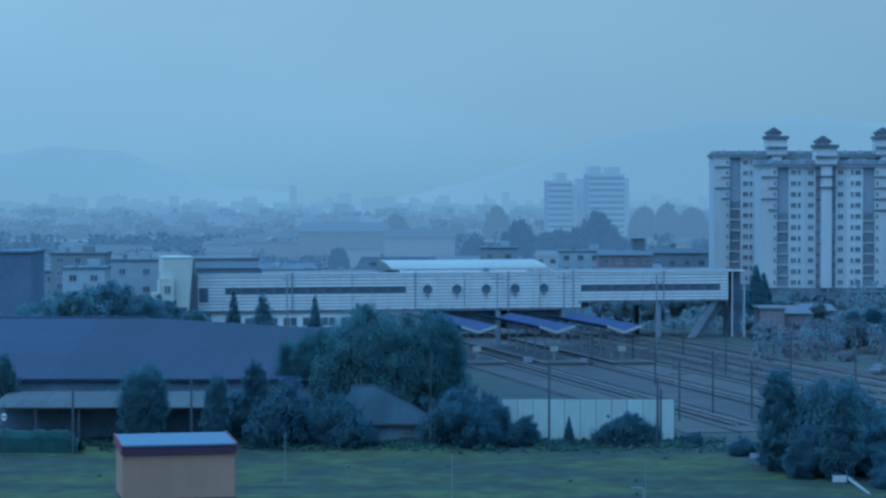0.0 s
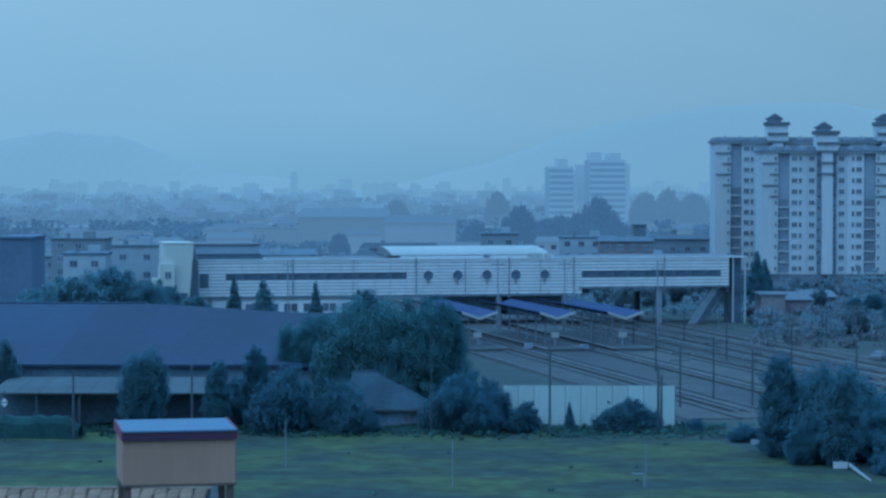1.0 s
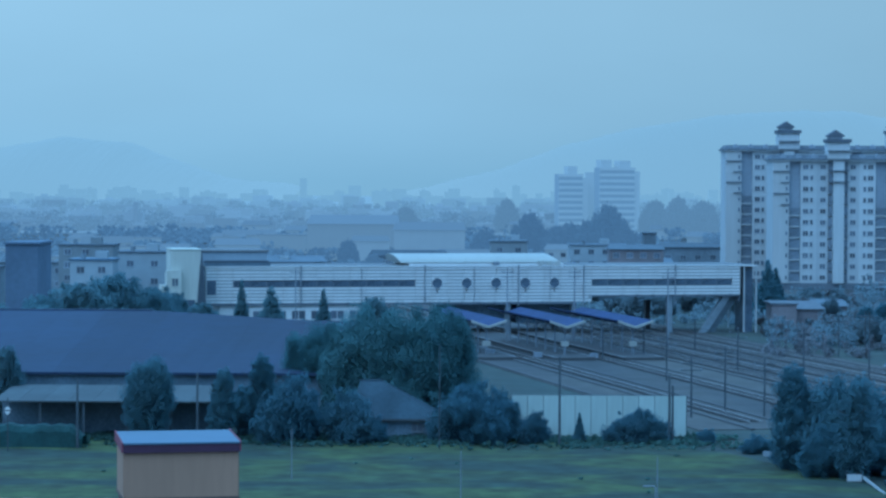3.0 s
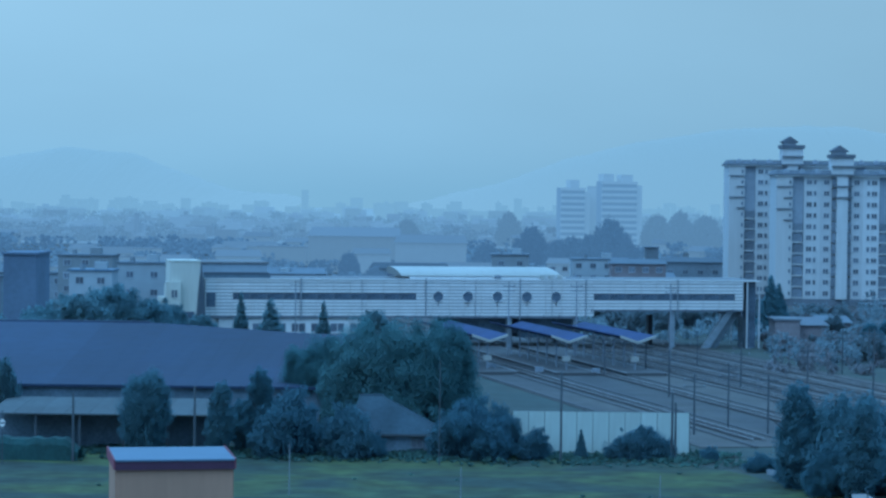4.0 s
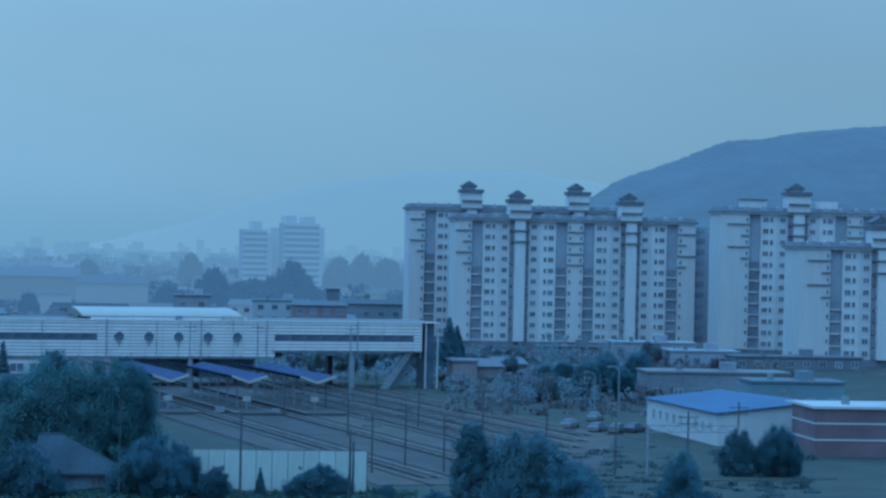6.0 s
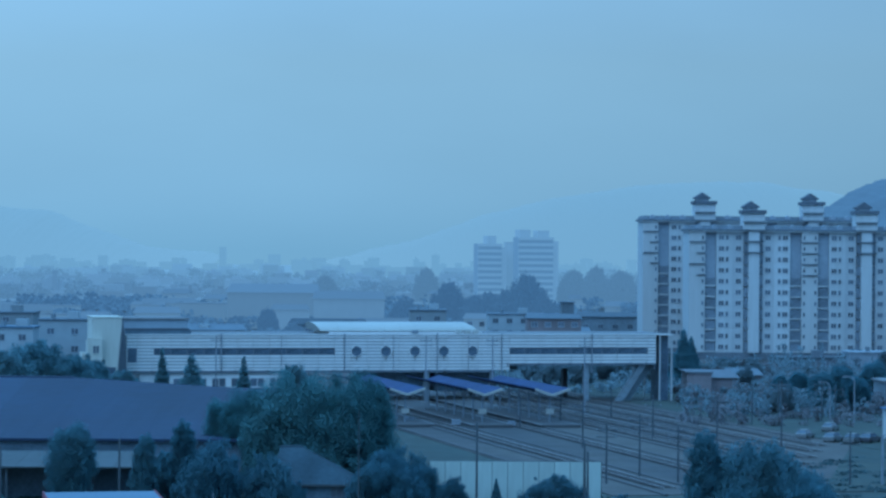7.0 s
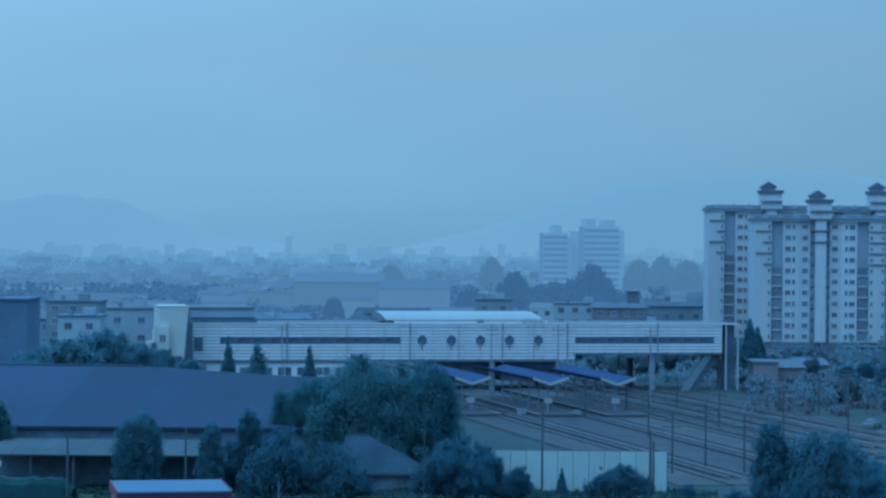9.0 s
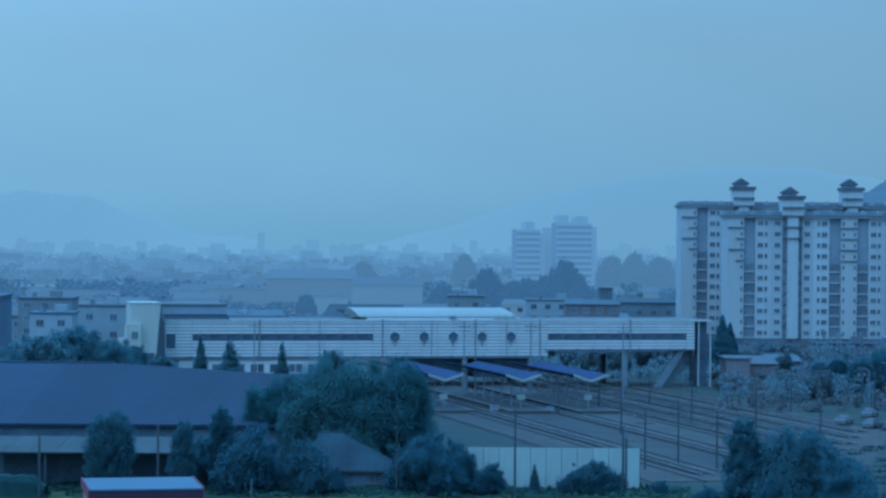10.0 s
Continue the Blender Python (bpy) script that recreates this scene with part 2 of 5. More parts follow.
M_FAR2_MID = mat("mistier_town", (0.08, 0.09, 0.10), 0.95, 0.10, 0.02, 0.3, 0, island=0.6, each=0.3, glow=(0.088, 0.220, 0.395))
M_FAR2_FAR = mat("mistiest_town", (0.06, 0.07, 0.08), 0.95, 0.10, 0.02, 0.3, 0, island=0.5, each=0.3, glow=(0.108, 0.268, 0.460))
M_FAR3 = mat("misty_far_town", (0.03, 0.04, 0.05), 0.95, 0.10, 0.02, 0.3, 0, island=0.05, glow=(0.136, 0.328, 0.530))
# woods emit light too, in place of haze before them
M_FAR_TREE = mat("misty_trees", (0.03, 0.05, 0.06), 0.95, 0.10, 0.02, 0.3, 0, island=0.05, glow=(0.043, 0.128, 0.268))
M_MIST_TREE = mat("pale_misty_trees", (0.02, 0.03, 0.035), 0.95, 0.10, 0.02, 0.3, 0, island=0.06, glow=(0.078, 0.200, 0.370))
# tower walls and glass glow to imitate haze and soften their bands
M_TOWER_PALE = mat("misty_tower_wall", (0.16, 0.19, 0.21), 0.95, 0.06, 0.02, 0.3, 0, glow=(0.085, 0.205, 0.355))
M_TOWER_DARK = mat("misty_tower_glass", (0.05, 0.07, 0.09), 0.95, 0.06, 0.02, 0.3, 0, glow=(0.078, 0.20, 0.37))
# hills emit pale blue to imitate the haze over them
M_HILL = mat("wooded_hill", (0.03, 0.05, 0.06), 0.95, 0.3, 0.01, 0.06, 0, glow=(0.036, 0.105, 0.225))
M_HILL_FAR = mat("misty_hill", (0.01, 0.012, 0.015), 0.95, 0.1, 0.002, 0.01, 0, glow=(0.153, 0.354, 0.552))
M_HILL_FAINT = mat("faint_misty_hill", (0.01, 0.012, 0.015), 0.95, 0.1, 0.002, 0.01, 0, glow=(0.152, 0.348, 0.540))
# plain and outer woods: haze painted in as paler and paler glow
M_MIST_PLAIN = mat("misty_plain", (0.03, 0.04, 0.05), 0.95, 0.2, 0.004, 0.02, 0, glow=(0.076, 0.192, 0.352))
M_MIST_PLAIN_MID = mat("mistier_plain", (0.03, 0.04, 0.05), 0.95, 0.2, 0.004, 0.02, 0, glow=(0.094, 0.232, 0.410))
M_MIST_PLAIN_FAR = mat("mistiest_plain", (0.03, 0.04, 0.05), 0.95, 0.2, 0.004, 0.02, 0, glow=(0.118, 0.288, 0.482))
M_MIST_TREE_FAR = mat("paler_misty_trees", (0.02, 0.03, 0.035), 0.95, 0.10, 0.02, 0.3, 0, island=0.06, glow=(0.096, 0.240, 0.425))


# ---- building blocks ----
def bm_box(bm, x0, x1, y0, y1, z0, z1, m=None):
    v = [Vector((x, y, z)) for z in (z0, z1) for y in (y0, y1) for x in (x0, x1)]
    if m is not None:
        v = [m @ p for p in v]
    v = [bm.verts.new(p) for p in v]
    for f in ((0, 2, 3, 1), (4, 5, 7, 6), (0, 1, 5, 4), (2, 6, 7, 3), (0, 4, 6, 2), (1, 3, 7, 5)):
        bm.faces.new([v[i] for i in f])
    return bm


def cuboid(x0, x1, y0, y1, z0, z1):
    return bm_box(bmesh.new(), x0, x1, y0, y1, z0, z1)


def bm_rod(bm, a, b, r0, r1=None, n=8):
    a, b = Vector(a), Vector(b)
    r1 = r0 if r1 is None else r1
    q = (b - a).to_track_quat("Z", "Y")
    rings = []
    for c, r in ((a, r0), (b, r1)):
        rings.append([bm.verts.new(c + q @ Vector((r * math.cos(2 * math.pi * i / n), r * math.sin(2 * math.pi * i / n), 0))) for i in range(n)])
    for i in range(n):
        j = (i + 1) % n
        bm.faces.new((rings[0][i], rings[0][j], rings[1][j], rings[1][i]))
    bm.faces.new(rings[0][::-1])
    bm.faces.new(rings[1])
    return bm


def bm_extrude(bm, outline, y0, y1):
    """A prism of an outline in x and z, from y0 to y1."""
    a = [bm.verts.new((x, y0, z)) for x, z in outline]
    b = [bm.verts.new((x, y1, z)) for x, z in outline]
    n = len(outline)
    for i in range(n):
        j = (i + 1) % n
        bm.faces.new((a[i], a[j], b[j], b[i]))
    bm.faces.new(a[::-1])
    bm.faces.new(b)
    bmesh.ops.recalc_face_normals(bm, faces=bm.faces)
    return bm


def mesh_of(name, bm, material):
    me = bpy.data.meshes.new(name)
    bm.to_mesh(me)
    bm.free()
    if material:
        me.materials.append(material)
    return me


def part(name, bm, material, parent, label=""):
    ob = new(name, mesh_of(name, bm, material))
    ob.parent = parent
    return tagged(ob, label)


def piece(name, me, parent, m):
    """A repeat of a part that shares its mesh."""
    ob = new(name, me)
    ob.parent = parent
    ob.matrix_local = m
    return ob


def thing(name, m, label, category, group="", kind=""):
    ob = new(name)
    ob.empty_display_size = 0.5
    ob.matrix_world = m
    return tagged(ob, label, category, group, kind)


def solid(name, bm, material, label, category, group="", kind="", m=None):
    ob = new(name, mesh_of(name, bm, material))
    if m is not None:
        ob.matrix_world = m
    return tagged(ob, label, category, group, kind)


# ---- ground ----
def make_ground():
    bm = bmesh.new()
    xs, ys = np.linspace(-2600, 2600, 53), np.concatenate([np.linspace(-300, 600, 46), np.linspace(660, 4800, 40)])
    grid = [[bm.verts.new((x, y, 0.25 * noise.noise((x * 0.02, y * 0.02, 0)) - 0.3)) for x in xs] for y in ys]
    for j in range(len(ys) - 1):
        for i in range(len(xs) - 1):
            bm.faces.new((grid[j][i], grid[j][i + 1], grid[j + 1][i + 1], grid[j + 1][i]))
    solid("ground", bm, M_EARTH, "dark bluish earth plain reaching to misty horizon", "ground", kind="structure")
    bm = bmesh.new()
    xs, ks = np.linspace(-60, 52, 57), np.linspace(0, 1, 84)
    def edge(x, y):
        return 0.35 * noise.noise((x * 0.08, y * 0.05, 3)) + 0.12 * noise.noise((x * 0.5, y * 0.3, 7))
    def back(x):
        return 272 - 2.3 * max(0.0, x - 22) + 4 * noise.noise((x * 0.12, 0, 2)) + 2 * noise.noise((x * 0.5, 0, 6))
    grid = [[bm.verts.new((x, 120 + k * (back(x) - 120), 0.18 + 0.2 * edge(x, 120 + 150 * k))) for x in xs] for k in ks]
    for j in range(len(ks) - 1):
        for i in range(len(xs) - 1):
            bm.faces.new((grid[j][i], grid[j][i + 1], grid[j + 1][i + 1], grid[j + 1][i]))
    solid("meadow", bm, M_GRASS, "rough green meadow of uneven grass", "grass field", kind="structure")


make_ground()

# ---- railway: tracks run along this direction ----
TRACK = Vector((-0.218, 0.976, 0)).normalized()
ACROSS = Vector((0.976, 0.218, 0)).normalized()
YAW = math.degrees(math.atan2(ACROSS.y, ACROSS.x))
YARD = pose(8, 380, 0, 0, 0, YAW)     # local x across the tracks, local y along them


def make_yard():
    solid("rail_yard", cuboid(-1.5, 57, -96.9, 230, -0.4, 0.1), M_BALLAST, "brown gravel bed of a wide rail yard", "ballast", kind="structure", m=YARD)
    solid("rail_yard_siding", cuboid(-30, -1.55, 70, 230, -0.4, 0.1), M_BALLAST, "brown gravel bed beside the station", "ballast", kind="structure", m=YARD)
    for k, x in enumerate((-3.6, 7.4, 19.2, 31.5, 36.5, 41.5, 46.5, 51.5)):
        start = 72 if x < 0 else (-94 + 0.4 * x if x < 25 else -75 + 2 * (x - 30))
        t = thing("railway_track", YARD @ pose(x, 0, 0.1), "pair of worn steel rails on concrete sleepers", "railway track", "tracks of the rail yard")
        for s in (-0.72, 0.72):
            bm = cuboid(s - 0.09, s + 0.09, start, 225, 0.12, 0.30)
            part("rail", bm, M_RAIL, t)
        bm = bmesh.new()
        for i in range(int(start) + 2, 225):
            bm_box(bm, -1.3, 1.3, i, i + 0.35, 0.0, 0.13)
        tagged(part("sleeper_bed", bm, M_SLEEPER, t, "row of concrete sleepers"), kind="stuff")


make_yard()
for x, y0 in ((-0.9, -90), (4.6, -98), (10.4, -96), (22.4, -90), (28.6, -70), (34.0, -50), (44.0, -35), (54.4, -20)):
    solid("cable_trough", cuboid(x - 0.22, x + 0.22, y0, 220, 0.05, 0.26), M_PLATFORM, "pale concrete cable trough beside the track", "cable trough", "cable troughs", m=YARD)
solid("yard_end_verge", cuboid(-75, 23.9, -160, -97, -0.5, 0.0), M_VERGE, "rough dark weedy ground at the rail yard end", "verge", kind="structure", m=YARD)
solid("yard_side_verge", cuboid(-75, -1.6, -96.95, 69.9, -0.5, 0.02), M_VERGE, "dark weedy ground beside the rail yard", "verge", kind="structure", m=YARD)
solid("rough_verge", cuboid(24, 120, -190, -62, -0.5, 0.03), M_VERGE, "rough dark green verge beside the rail yard", "verge", kind="structure", m=YARD)
solid("scrub_ground", cuboid(57.2, 190, -61.9, 230, -0.5, 0.12), M_VERGE, "rough scrubby ground beside the rail yard", "verge", kind="structure", m=YARD)


bm = bmesh.new()
v = [[bm.verts.new((x, y, z)) for x, y in ((24.1, -96.8), (56.9, -96.8), (56.9, -30.0))] for z in (-0.3, 0.13)]
bm.faces.new(v[1])
for k in range(3):
    bm.faces.new((v[0][k], v[0][(k + 1) % 3], v[1][(k + 1) % 3], v[1][k]))
solid("yard_corner_verge", bm, M_VERGE, "rough green corner between tracks and factory", "verge", kind="structure", m=YARD)


def make_platform(x0, x1, y0, y1):
    p = thing("platform", YARD @ pose((x0 + x1) / 2, y0, 0), "long concrete railway platform with pale edge", "platform", "station platforms")
    w = (x1 - x0) / 2
    part("slab", cuboid(-w, w, 0, y1 - y0, -0.2, 0.55), M_PLATFORM, p)
    for s in (-1, 1):
        part("edge_strip", cuboid(s * w - 0.25, s * w + 0.25, 0, y1 - y0, 0.554, 0.61), M_EDGE, p, "pale edge strip")


def make_canopy(x, y0, length, half, z):
    """A butterfly roof on a row of single posts."""
    c = thing("platform_canopy", YARD @ pose(x, y0, 1.0), "blue butterfly platform canopy on pale posts", "canopy", "platform canopies")
    n = int(length / 6)
    for s in (-1, 1):
        for i in range(n):
            bm = bm_extrude(bmesh.new(), [(0, z), (s * half, z + 0.95), (s * half, z + 1.1), (0, z + 0.15)], i * 6 + 0.03, i * 6 + 5.97)
            part("roof_panel", bm, M_BLUE, c)
        part("fascia", bm_extrude(bmesh.new(), [(0, z - 0.2), (s * half, z + 0.75), (s * half, z + 1.15), (0, z + 0.2)], -0.2, -0.03), M_VAULT, c, "pale gable fascia")
    for i in range(n):
        part("post", bm_rod(bmesh.new(), (0, i * 6 + 1.5, -0.46), (0, i * 6 + 1.5, z), 0.16, 0.14), M_POST_PALE, c)
        bm = bmesh.new()
        for s in (-1, 1):
            bm_rod(bm, (0, i * 6 + 1.5, z - 0.8), (s * half * 0.6, i * 6 + 1.5, z + 0.5), 0.07)
        part("brace", bm, M_POST_PALE, c)
    part("sign_box", cuboid(-0.6, 0.6, 1.2, 1.8, 0.9, 1.7), M_VAULT, c, "white board on post")


# ---- station bridge ----
BRIDGE = pose(-43.65, 447, 0, 0, 0, math.degrees(math.atan2(23, 100.33)))
BL = 102.9


def window_mesh(name, w, h, mullions=1, frame_mat=None):
    """A framed window in one shell: panes set back behind a pale frame."""
    t, m = 0.10, 0.05
    xs = [-t, 0.0]
    for i in range(mullions):
        x = w * (i + 1) / (mullions + 1)
        xs += [x - m, x + m]
    xs += [w, w + t]
    zs = [-t, 0.0, h, h + t]
    bm = bmesh.new()
    g = [[bm.verts.new((x, -0.12, z)) for z in zs] for x in xs]
    panes = []
    for i in range(len(xs) - 1):
        f = [bm.faces.new((g[i][j], g[i + 1][j], g[i + 1][j + 1], g[i][j + 1])) for j in range(3)]
        if i % 2:
            panes.append(f[1])
    rim = bmesh.ops.extrude_edge_only(bm, edges=[e for e in bm.edges if e.is_boundary])
    for v in rim["geom"]:
        if isinstance(v, bmesh.types.BMVert):
            v.co.y = 0.1
    bmesh.ops.inset_individual(bm, faces=panes, thickness=0.015, depth=-0.10)
    for f in panes:
        f.material_index = 1
    me = mesh_of(name, bm, None)
    me.materials.append(frame_mat or M_PLASTER_W)
    me.materials.append(M_PANE)
    return me


def make_station():
    b = thing("station_bridge", BRIDGE, "long white clad station concourse bridging the tracks", "railway station")
    zb, zt, dep = 6.0, 12.45, 16.0
    end = BL - 3.4
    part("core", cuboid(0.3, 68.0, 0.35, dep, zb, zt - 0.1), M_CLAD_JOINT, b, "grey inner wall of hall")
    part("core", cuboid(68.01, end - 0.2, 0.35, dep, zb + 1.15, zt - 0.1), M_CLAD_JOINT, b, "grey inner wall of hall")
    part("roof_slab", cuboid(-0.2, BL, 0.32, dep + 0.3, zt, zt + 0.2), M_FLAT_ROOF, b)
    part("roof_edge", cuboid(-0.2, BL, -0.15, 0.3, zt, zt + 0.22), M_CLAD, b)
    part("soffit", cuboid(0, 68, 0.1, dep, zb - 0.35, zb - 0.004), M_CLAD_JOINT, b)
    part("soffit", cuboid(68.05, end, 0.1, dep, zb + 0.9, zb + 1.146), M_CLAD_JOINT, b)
    bands = 11
    h = (zt - zb) / bands
    strips = ((4.9, 37.9), (70.9, 97.9))
    sheet = mesh_of("cladding_panel", bm_box(bmesh.new(), 0.02, 2.98, 0.0, 0.3, 0.09, h - 0.06), M_CLAD)
    for k in range(bands):
        x = 0.0
        while x < end - 0.3:
            w = min(3.0 if x else 1.9, end - x)
            if not (k < 2 and x > 68) and not (k in (5, 6) and any(a <= x + w / 2 <= c for a, c in strips)):
                piece("cladding_panel", sheet, b, Matrix.Translation((x, 0, zb + k * h)) @ Matrix.Diagonal((w / 3.0, 1, 1, 1)))
            x += w
    pane = mesh_of("window_pane", bm_box(bmesh.new(), 0.06, 2.94, 0.18, 0.28, 0.04, 2 * h - 0.04), M_GLASS)
    mull = mesh_of("mullion", bm_box(bmesh.new(), -0.05, 0.05, 0.1, 0.3, 0.0, 2 * h), M_CLAD_JOINT)
    for a, c in strips:
        for i in range(int((c - a) / 3)):
            piece("window_pane", pane, b, Matrix.Translation((a + 3 * i, 0, zb + 5 * h)))
            piece("mullion", mull, b, Matrix.Translation((a + 3 * i, 0, zb + 5 * h)))
    bm = bmesh.new()
    bm_rod(bm, (0, -0.10, 0), (0, 0.0, 0), 0.94, 0.94, 24)
    disc = mesh_of("round_pane", bm, M_GLASS)
    bm = bmesh.new()
    for i in range(24):
        a0, a1 = 2 * math.pi * i / 24, 2 * math.pi * (i + 1) / 24
        q = [(math.cos(t) * r, y, math.sin(t) * r) for t in (a0, a1) for r, y in ((0.92, -0.16), (1.0, -0.16), (1.0, 0.02), (0.92, 0.02))]
        v = [bm.verts.new(p) for p in q]
        for f in ((0, 1, 5, 4), (1, 2, 6, 5), (0, 4, 7, 3)):
            bm.faces.new([v[j] for j in f])
    ring = mesh_of("round_frame", bm, M_CLAD)
    stem = mesh_of("window_mullion", bm_box(bmesh.new(), -0.05, 0.05, -0.2, -0.105, -1.75, -0.85), M_POST)
    for i in range(5):
        at = Matrix.Translation((41.9 + 5.47 * i, 0, 9.55))
        w = piece("round_window", disc, b, at)
        piece("round_frame", ring, w, Matrix.Identity(4))
        piece("window_mullion", stem, w, Matrix.Identity(4))
    # downpipes and mast lines on the front
    for x in (17, 39.6, 57.0, 69.3, 86.8):
        part("downpipe", bm_rod(bmesh.new(), (x, -0.25, zb - 0.6), (x, -0.25, zt + 0.4), 0.10), M_POST_PALE, b)
    for x in (28.0, 48.8, 63.0):
        part("seam", bm_rod(bmesh.new(), (x, -0.1, zb), (x, -0.1, zt), 0.05), M_CLAD_JOINT, b)
    for i in range(33):
        x = 1.5 + i * 3.0
        if x < end:
            part("bracket", cuboid(x - 0.06, x + 0.06, -0.3, 0.0, (zb if x < 68 else zb + 1.15) - 0.3, (zb if x < 68 else zb + 1.15) + 0.25), M_CLAD_JOINT, b)
    # piers
    for x in (55.2, 67.6, 86.0):
        part("pier", cuboid(x - 0.45, x + 0.45, 0.3, 1.5, -0.3, zb - 0.36 if x < 60 else zb + 0.89), M_GREYWALL, b)
        part("pier", cuboid(x - 0.45, x + 0.45, dep - 2.2, dep - 1.0, -0.3, zb - 0.36), M_PLATFORM, b)
        part("pier_foot", cuboid(x - 0.7, x + 0.7, 0.6, 2.6, -0.3, 1.2), M_PLATFORM, b)
    for x in (96.4, 98.2):
        bm = bmesh.new()
        bm_extrude(bm, [(x, zb + 0.89), (x + 1.5, zb + 0.89), (x - 3.4, -0.3), (x - 4.9, -0.3)], 0.6 if x < 97 else 2.0, 1.4 if x < 97 else 2.6)
        part("raking_strut", bm, M_GREYWALL, b, "slanting concrete strut")
    # open frame at the far end with tall posts and a dark glass lift shaft
    for x in (BL - 2.6, BL - 0.25):
        part("end_post", cuboid(x - 0.11, x + 0.11, 0.0, 0.3, -0.3, zt), M_PLASTER, b)
        part("end_post", cuboid(x - 0.11, x + 0.11, dep - 0.5, dep - 0.2, -0.3, zt), M_PLASTER, b)
    part("end_wall", cuboid(end - 0.19, end, 0.4, dep, zb, zt), M_CLAD_JOINT, b)
    part("lift_shaft", cuboid(BL - 2.3, BL - 0.5, 1.5, 6, -0.3, zt - 0.1), M_GLASS, b, "dark glazed lift shaft")
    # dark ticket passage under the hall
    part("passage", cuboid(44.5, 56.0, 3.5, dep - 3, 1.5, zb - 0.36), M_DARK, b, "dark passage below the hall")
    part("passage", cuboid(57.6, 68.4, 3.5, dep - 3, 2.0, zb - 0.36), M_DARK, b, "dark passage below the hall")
    # ground storey of the near end
    part("ground_storey", cuboid(2.5, 33, 0.6, dep, -0.3, zb - 0.36), M_CLAD, b)
    low = window_mesh("ground_window", 2.4, 1.5, 1, frame_mat=M_CLAD)
    for i in range(8):
        piece("ground_window", low, b, Matrix.Translation((5 + i * 3.5, 0.5, 3.2)))
    # entrance door at the near end
    part("side_door", cuboid(0.2, 1.8, -0.06, 0.05, 7.6, 10.2), M_GLASS, b, "dark doorway")
    # curved roof over the middle
    n = 14
    x0, x1 = 36.0, 65.4
    pts = []
    for i in range(n + 1):
        a = math.pi * (0.06 + 0.88 * i / n)
        pts.append((8.0 - 6.4 * math.cos(a), zt + 0.2 + 2.05 * math.sin(a) ** 0.8))
    for k in range(10):
        bm = bmesh.new()
        xa, xb = x0 + (x1 - x0) * k / 10, x0 + (x1 - x0) * (k + 1) / 10
        va = [bm.verts.new((xa - (1.6 * (p[1] - zt) / 2.6 if k == 0 else 0), *p)) for p in pts]
        vb = [bm.verts.new((xb - 0.03 - (2.2 * ((p[1] - zt) / 2.6) ** 2 if k == 9 else 0), *p)) for p in pts]
        for i in range(n):
            bm.faces.new((va[i], vb[i], vb[i + 1], va[i + 1]))
        bm.faces.new(va)
        bm.faces.new(vb[::-1])
        bmesh.ops.recalc_face_normals(bm, faces=bm.faces)
        part("vault_sheet", bm, M_VAULT, b, "pale curved metal roof sheet")
    part("vault_kerb", cuboid(x0 + 1, x1 + 0.4, 1.2, 14.8, zt + 0.2, zt + 0.6), M_CLAD, b)
    for x in (61.0, 62.6, 64.2):
        part("roof_vent", cuboid(x, x + 0.9, 0.6, 1.15, zt + 0.3, zt + 1.0), M_VAULT, b, "small white roof vent")
    part("roof_vent", cuboid(52.5, 53.6, 0.5, 1.1, zt + 0.3, zt + 0.9), M_POST_PALE, b)
    part("parapet", cuboid(-0.3, 11.5, -0.2, 0.4, zt + 0.3, zt + 0.75), M_DARK, b, "dark parapet capping")


make_station()


def make_entrance():
    """The cream entrance tower with its leaning side and dark fin."""
    e = thing("entrance_tower", pose(-49.32, 441, 0, 0, 0, 12), "cream entrance tower with a leaning dark fin", "tower")
    zt = 15.7
    part("tower_wall", bm_extrude(bmesh.new(), [(0, -0.3), (4.2, -0.3), (5.45, zt), (0.25, zt), (0.25, 11.5), (0, 11.5)], 0, 9), M_CREAM, e)
    part("capping", cuboid(0.15, 5.55, -0.1, 9.1, zt, zt + 0.18), M_CREAM, e)
    part("fin", bm_extrude(bmesh.new(), [(4.3, -0.3), (6.6, -0.3), (6.2, 8.0), (5.6, zt - 0.2)], -0.3, 0.5), M_FIN, e, "dark glass fin")
    part("annex", cuboid(-0.7, 1.9, -1.2, -0.02, -0.3, 12.2), M_CREAM, e)
    part("annex_step", cuboid(-1.7, -0.72, -1.0, 3, -0.3, 9.6), M_CREAM, e)
    w = window_mesh("tower_window", 1.0, 1.3, 1, frame_mat=M_CREAM)
    piece("tower_window", w, e, Matrix.Translation((0.3, -1.22, 9.5)))
    part("low_glazing", cuboid(2.4, 4.4, -0.12, 0.0, 4.5, 7.0), M_GLASS, e, "dark glazing")
    hall = thing("ticket_hall", pose(-46.64, 470, 0, 0, 0, 12), "grey ticket hall behind entrance tower", "hall")
    part("hall_wall", cuboid(0, 12.2, 0, 14, -0.3, 14.6), M_HALL, hall)
    part("roof_edge", cuboid(-0.3, 12.5, -0.3, 14.3, 14.6, 14.9), M_FLAT_ROOF, hall)
    part("dark_coping", cuboid(0.3, 12.4, -0.9, -0.32, 12.3, 13.0), M_FIN, hall, "dark roof coping")


make_entrance()

for x, y0 in ((1.9, 19.0), (14.0, 16.4), (24.8, 15.0)):
    make_platform(x - 3.2, x + 3.2, y0 - 5, y0 + 120)
    make_canopy(x, y0, 42, 2.9, 4.0)


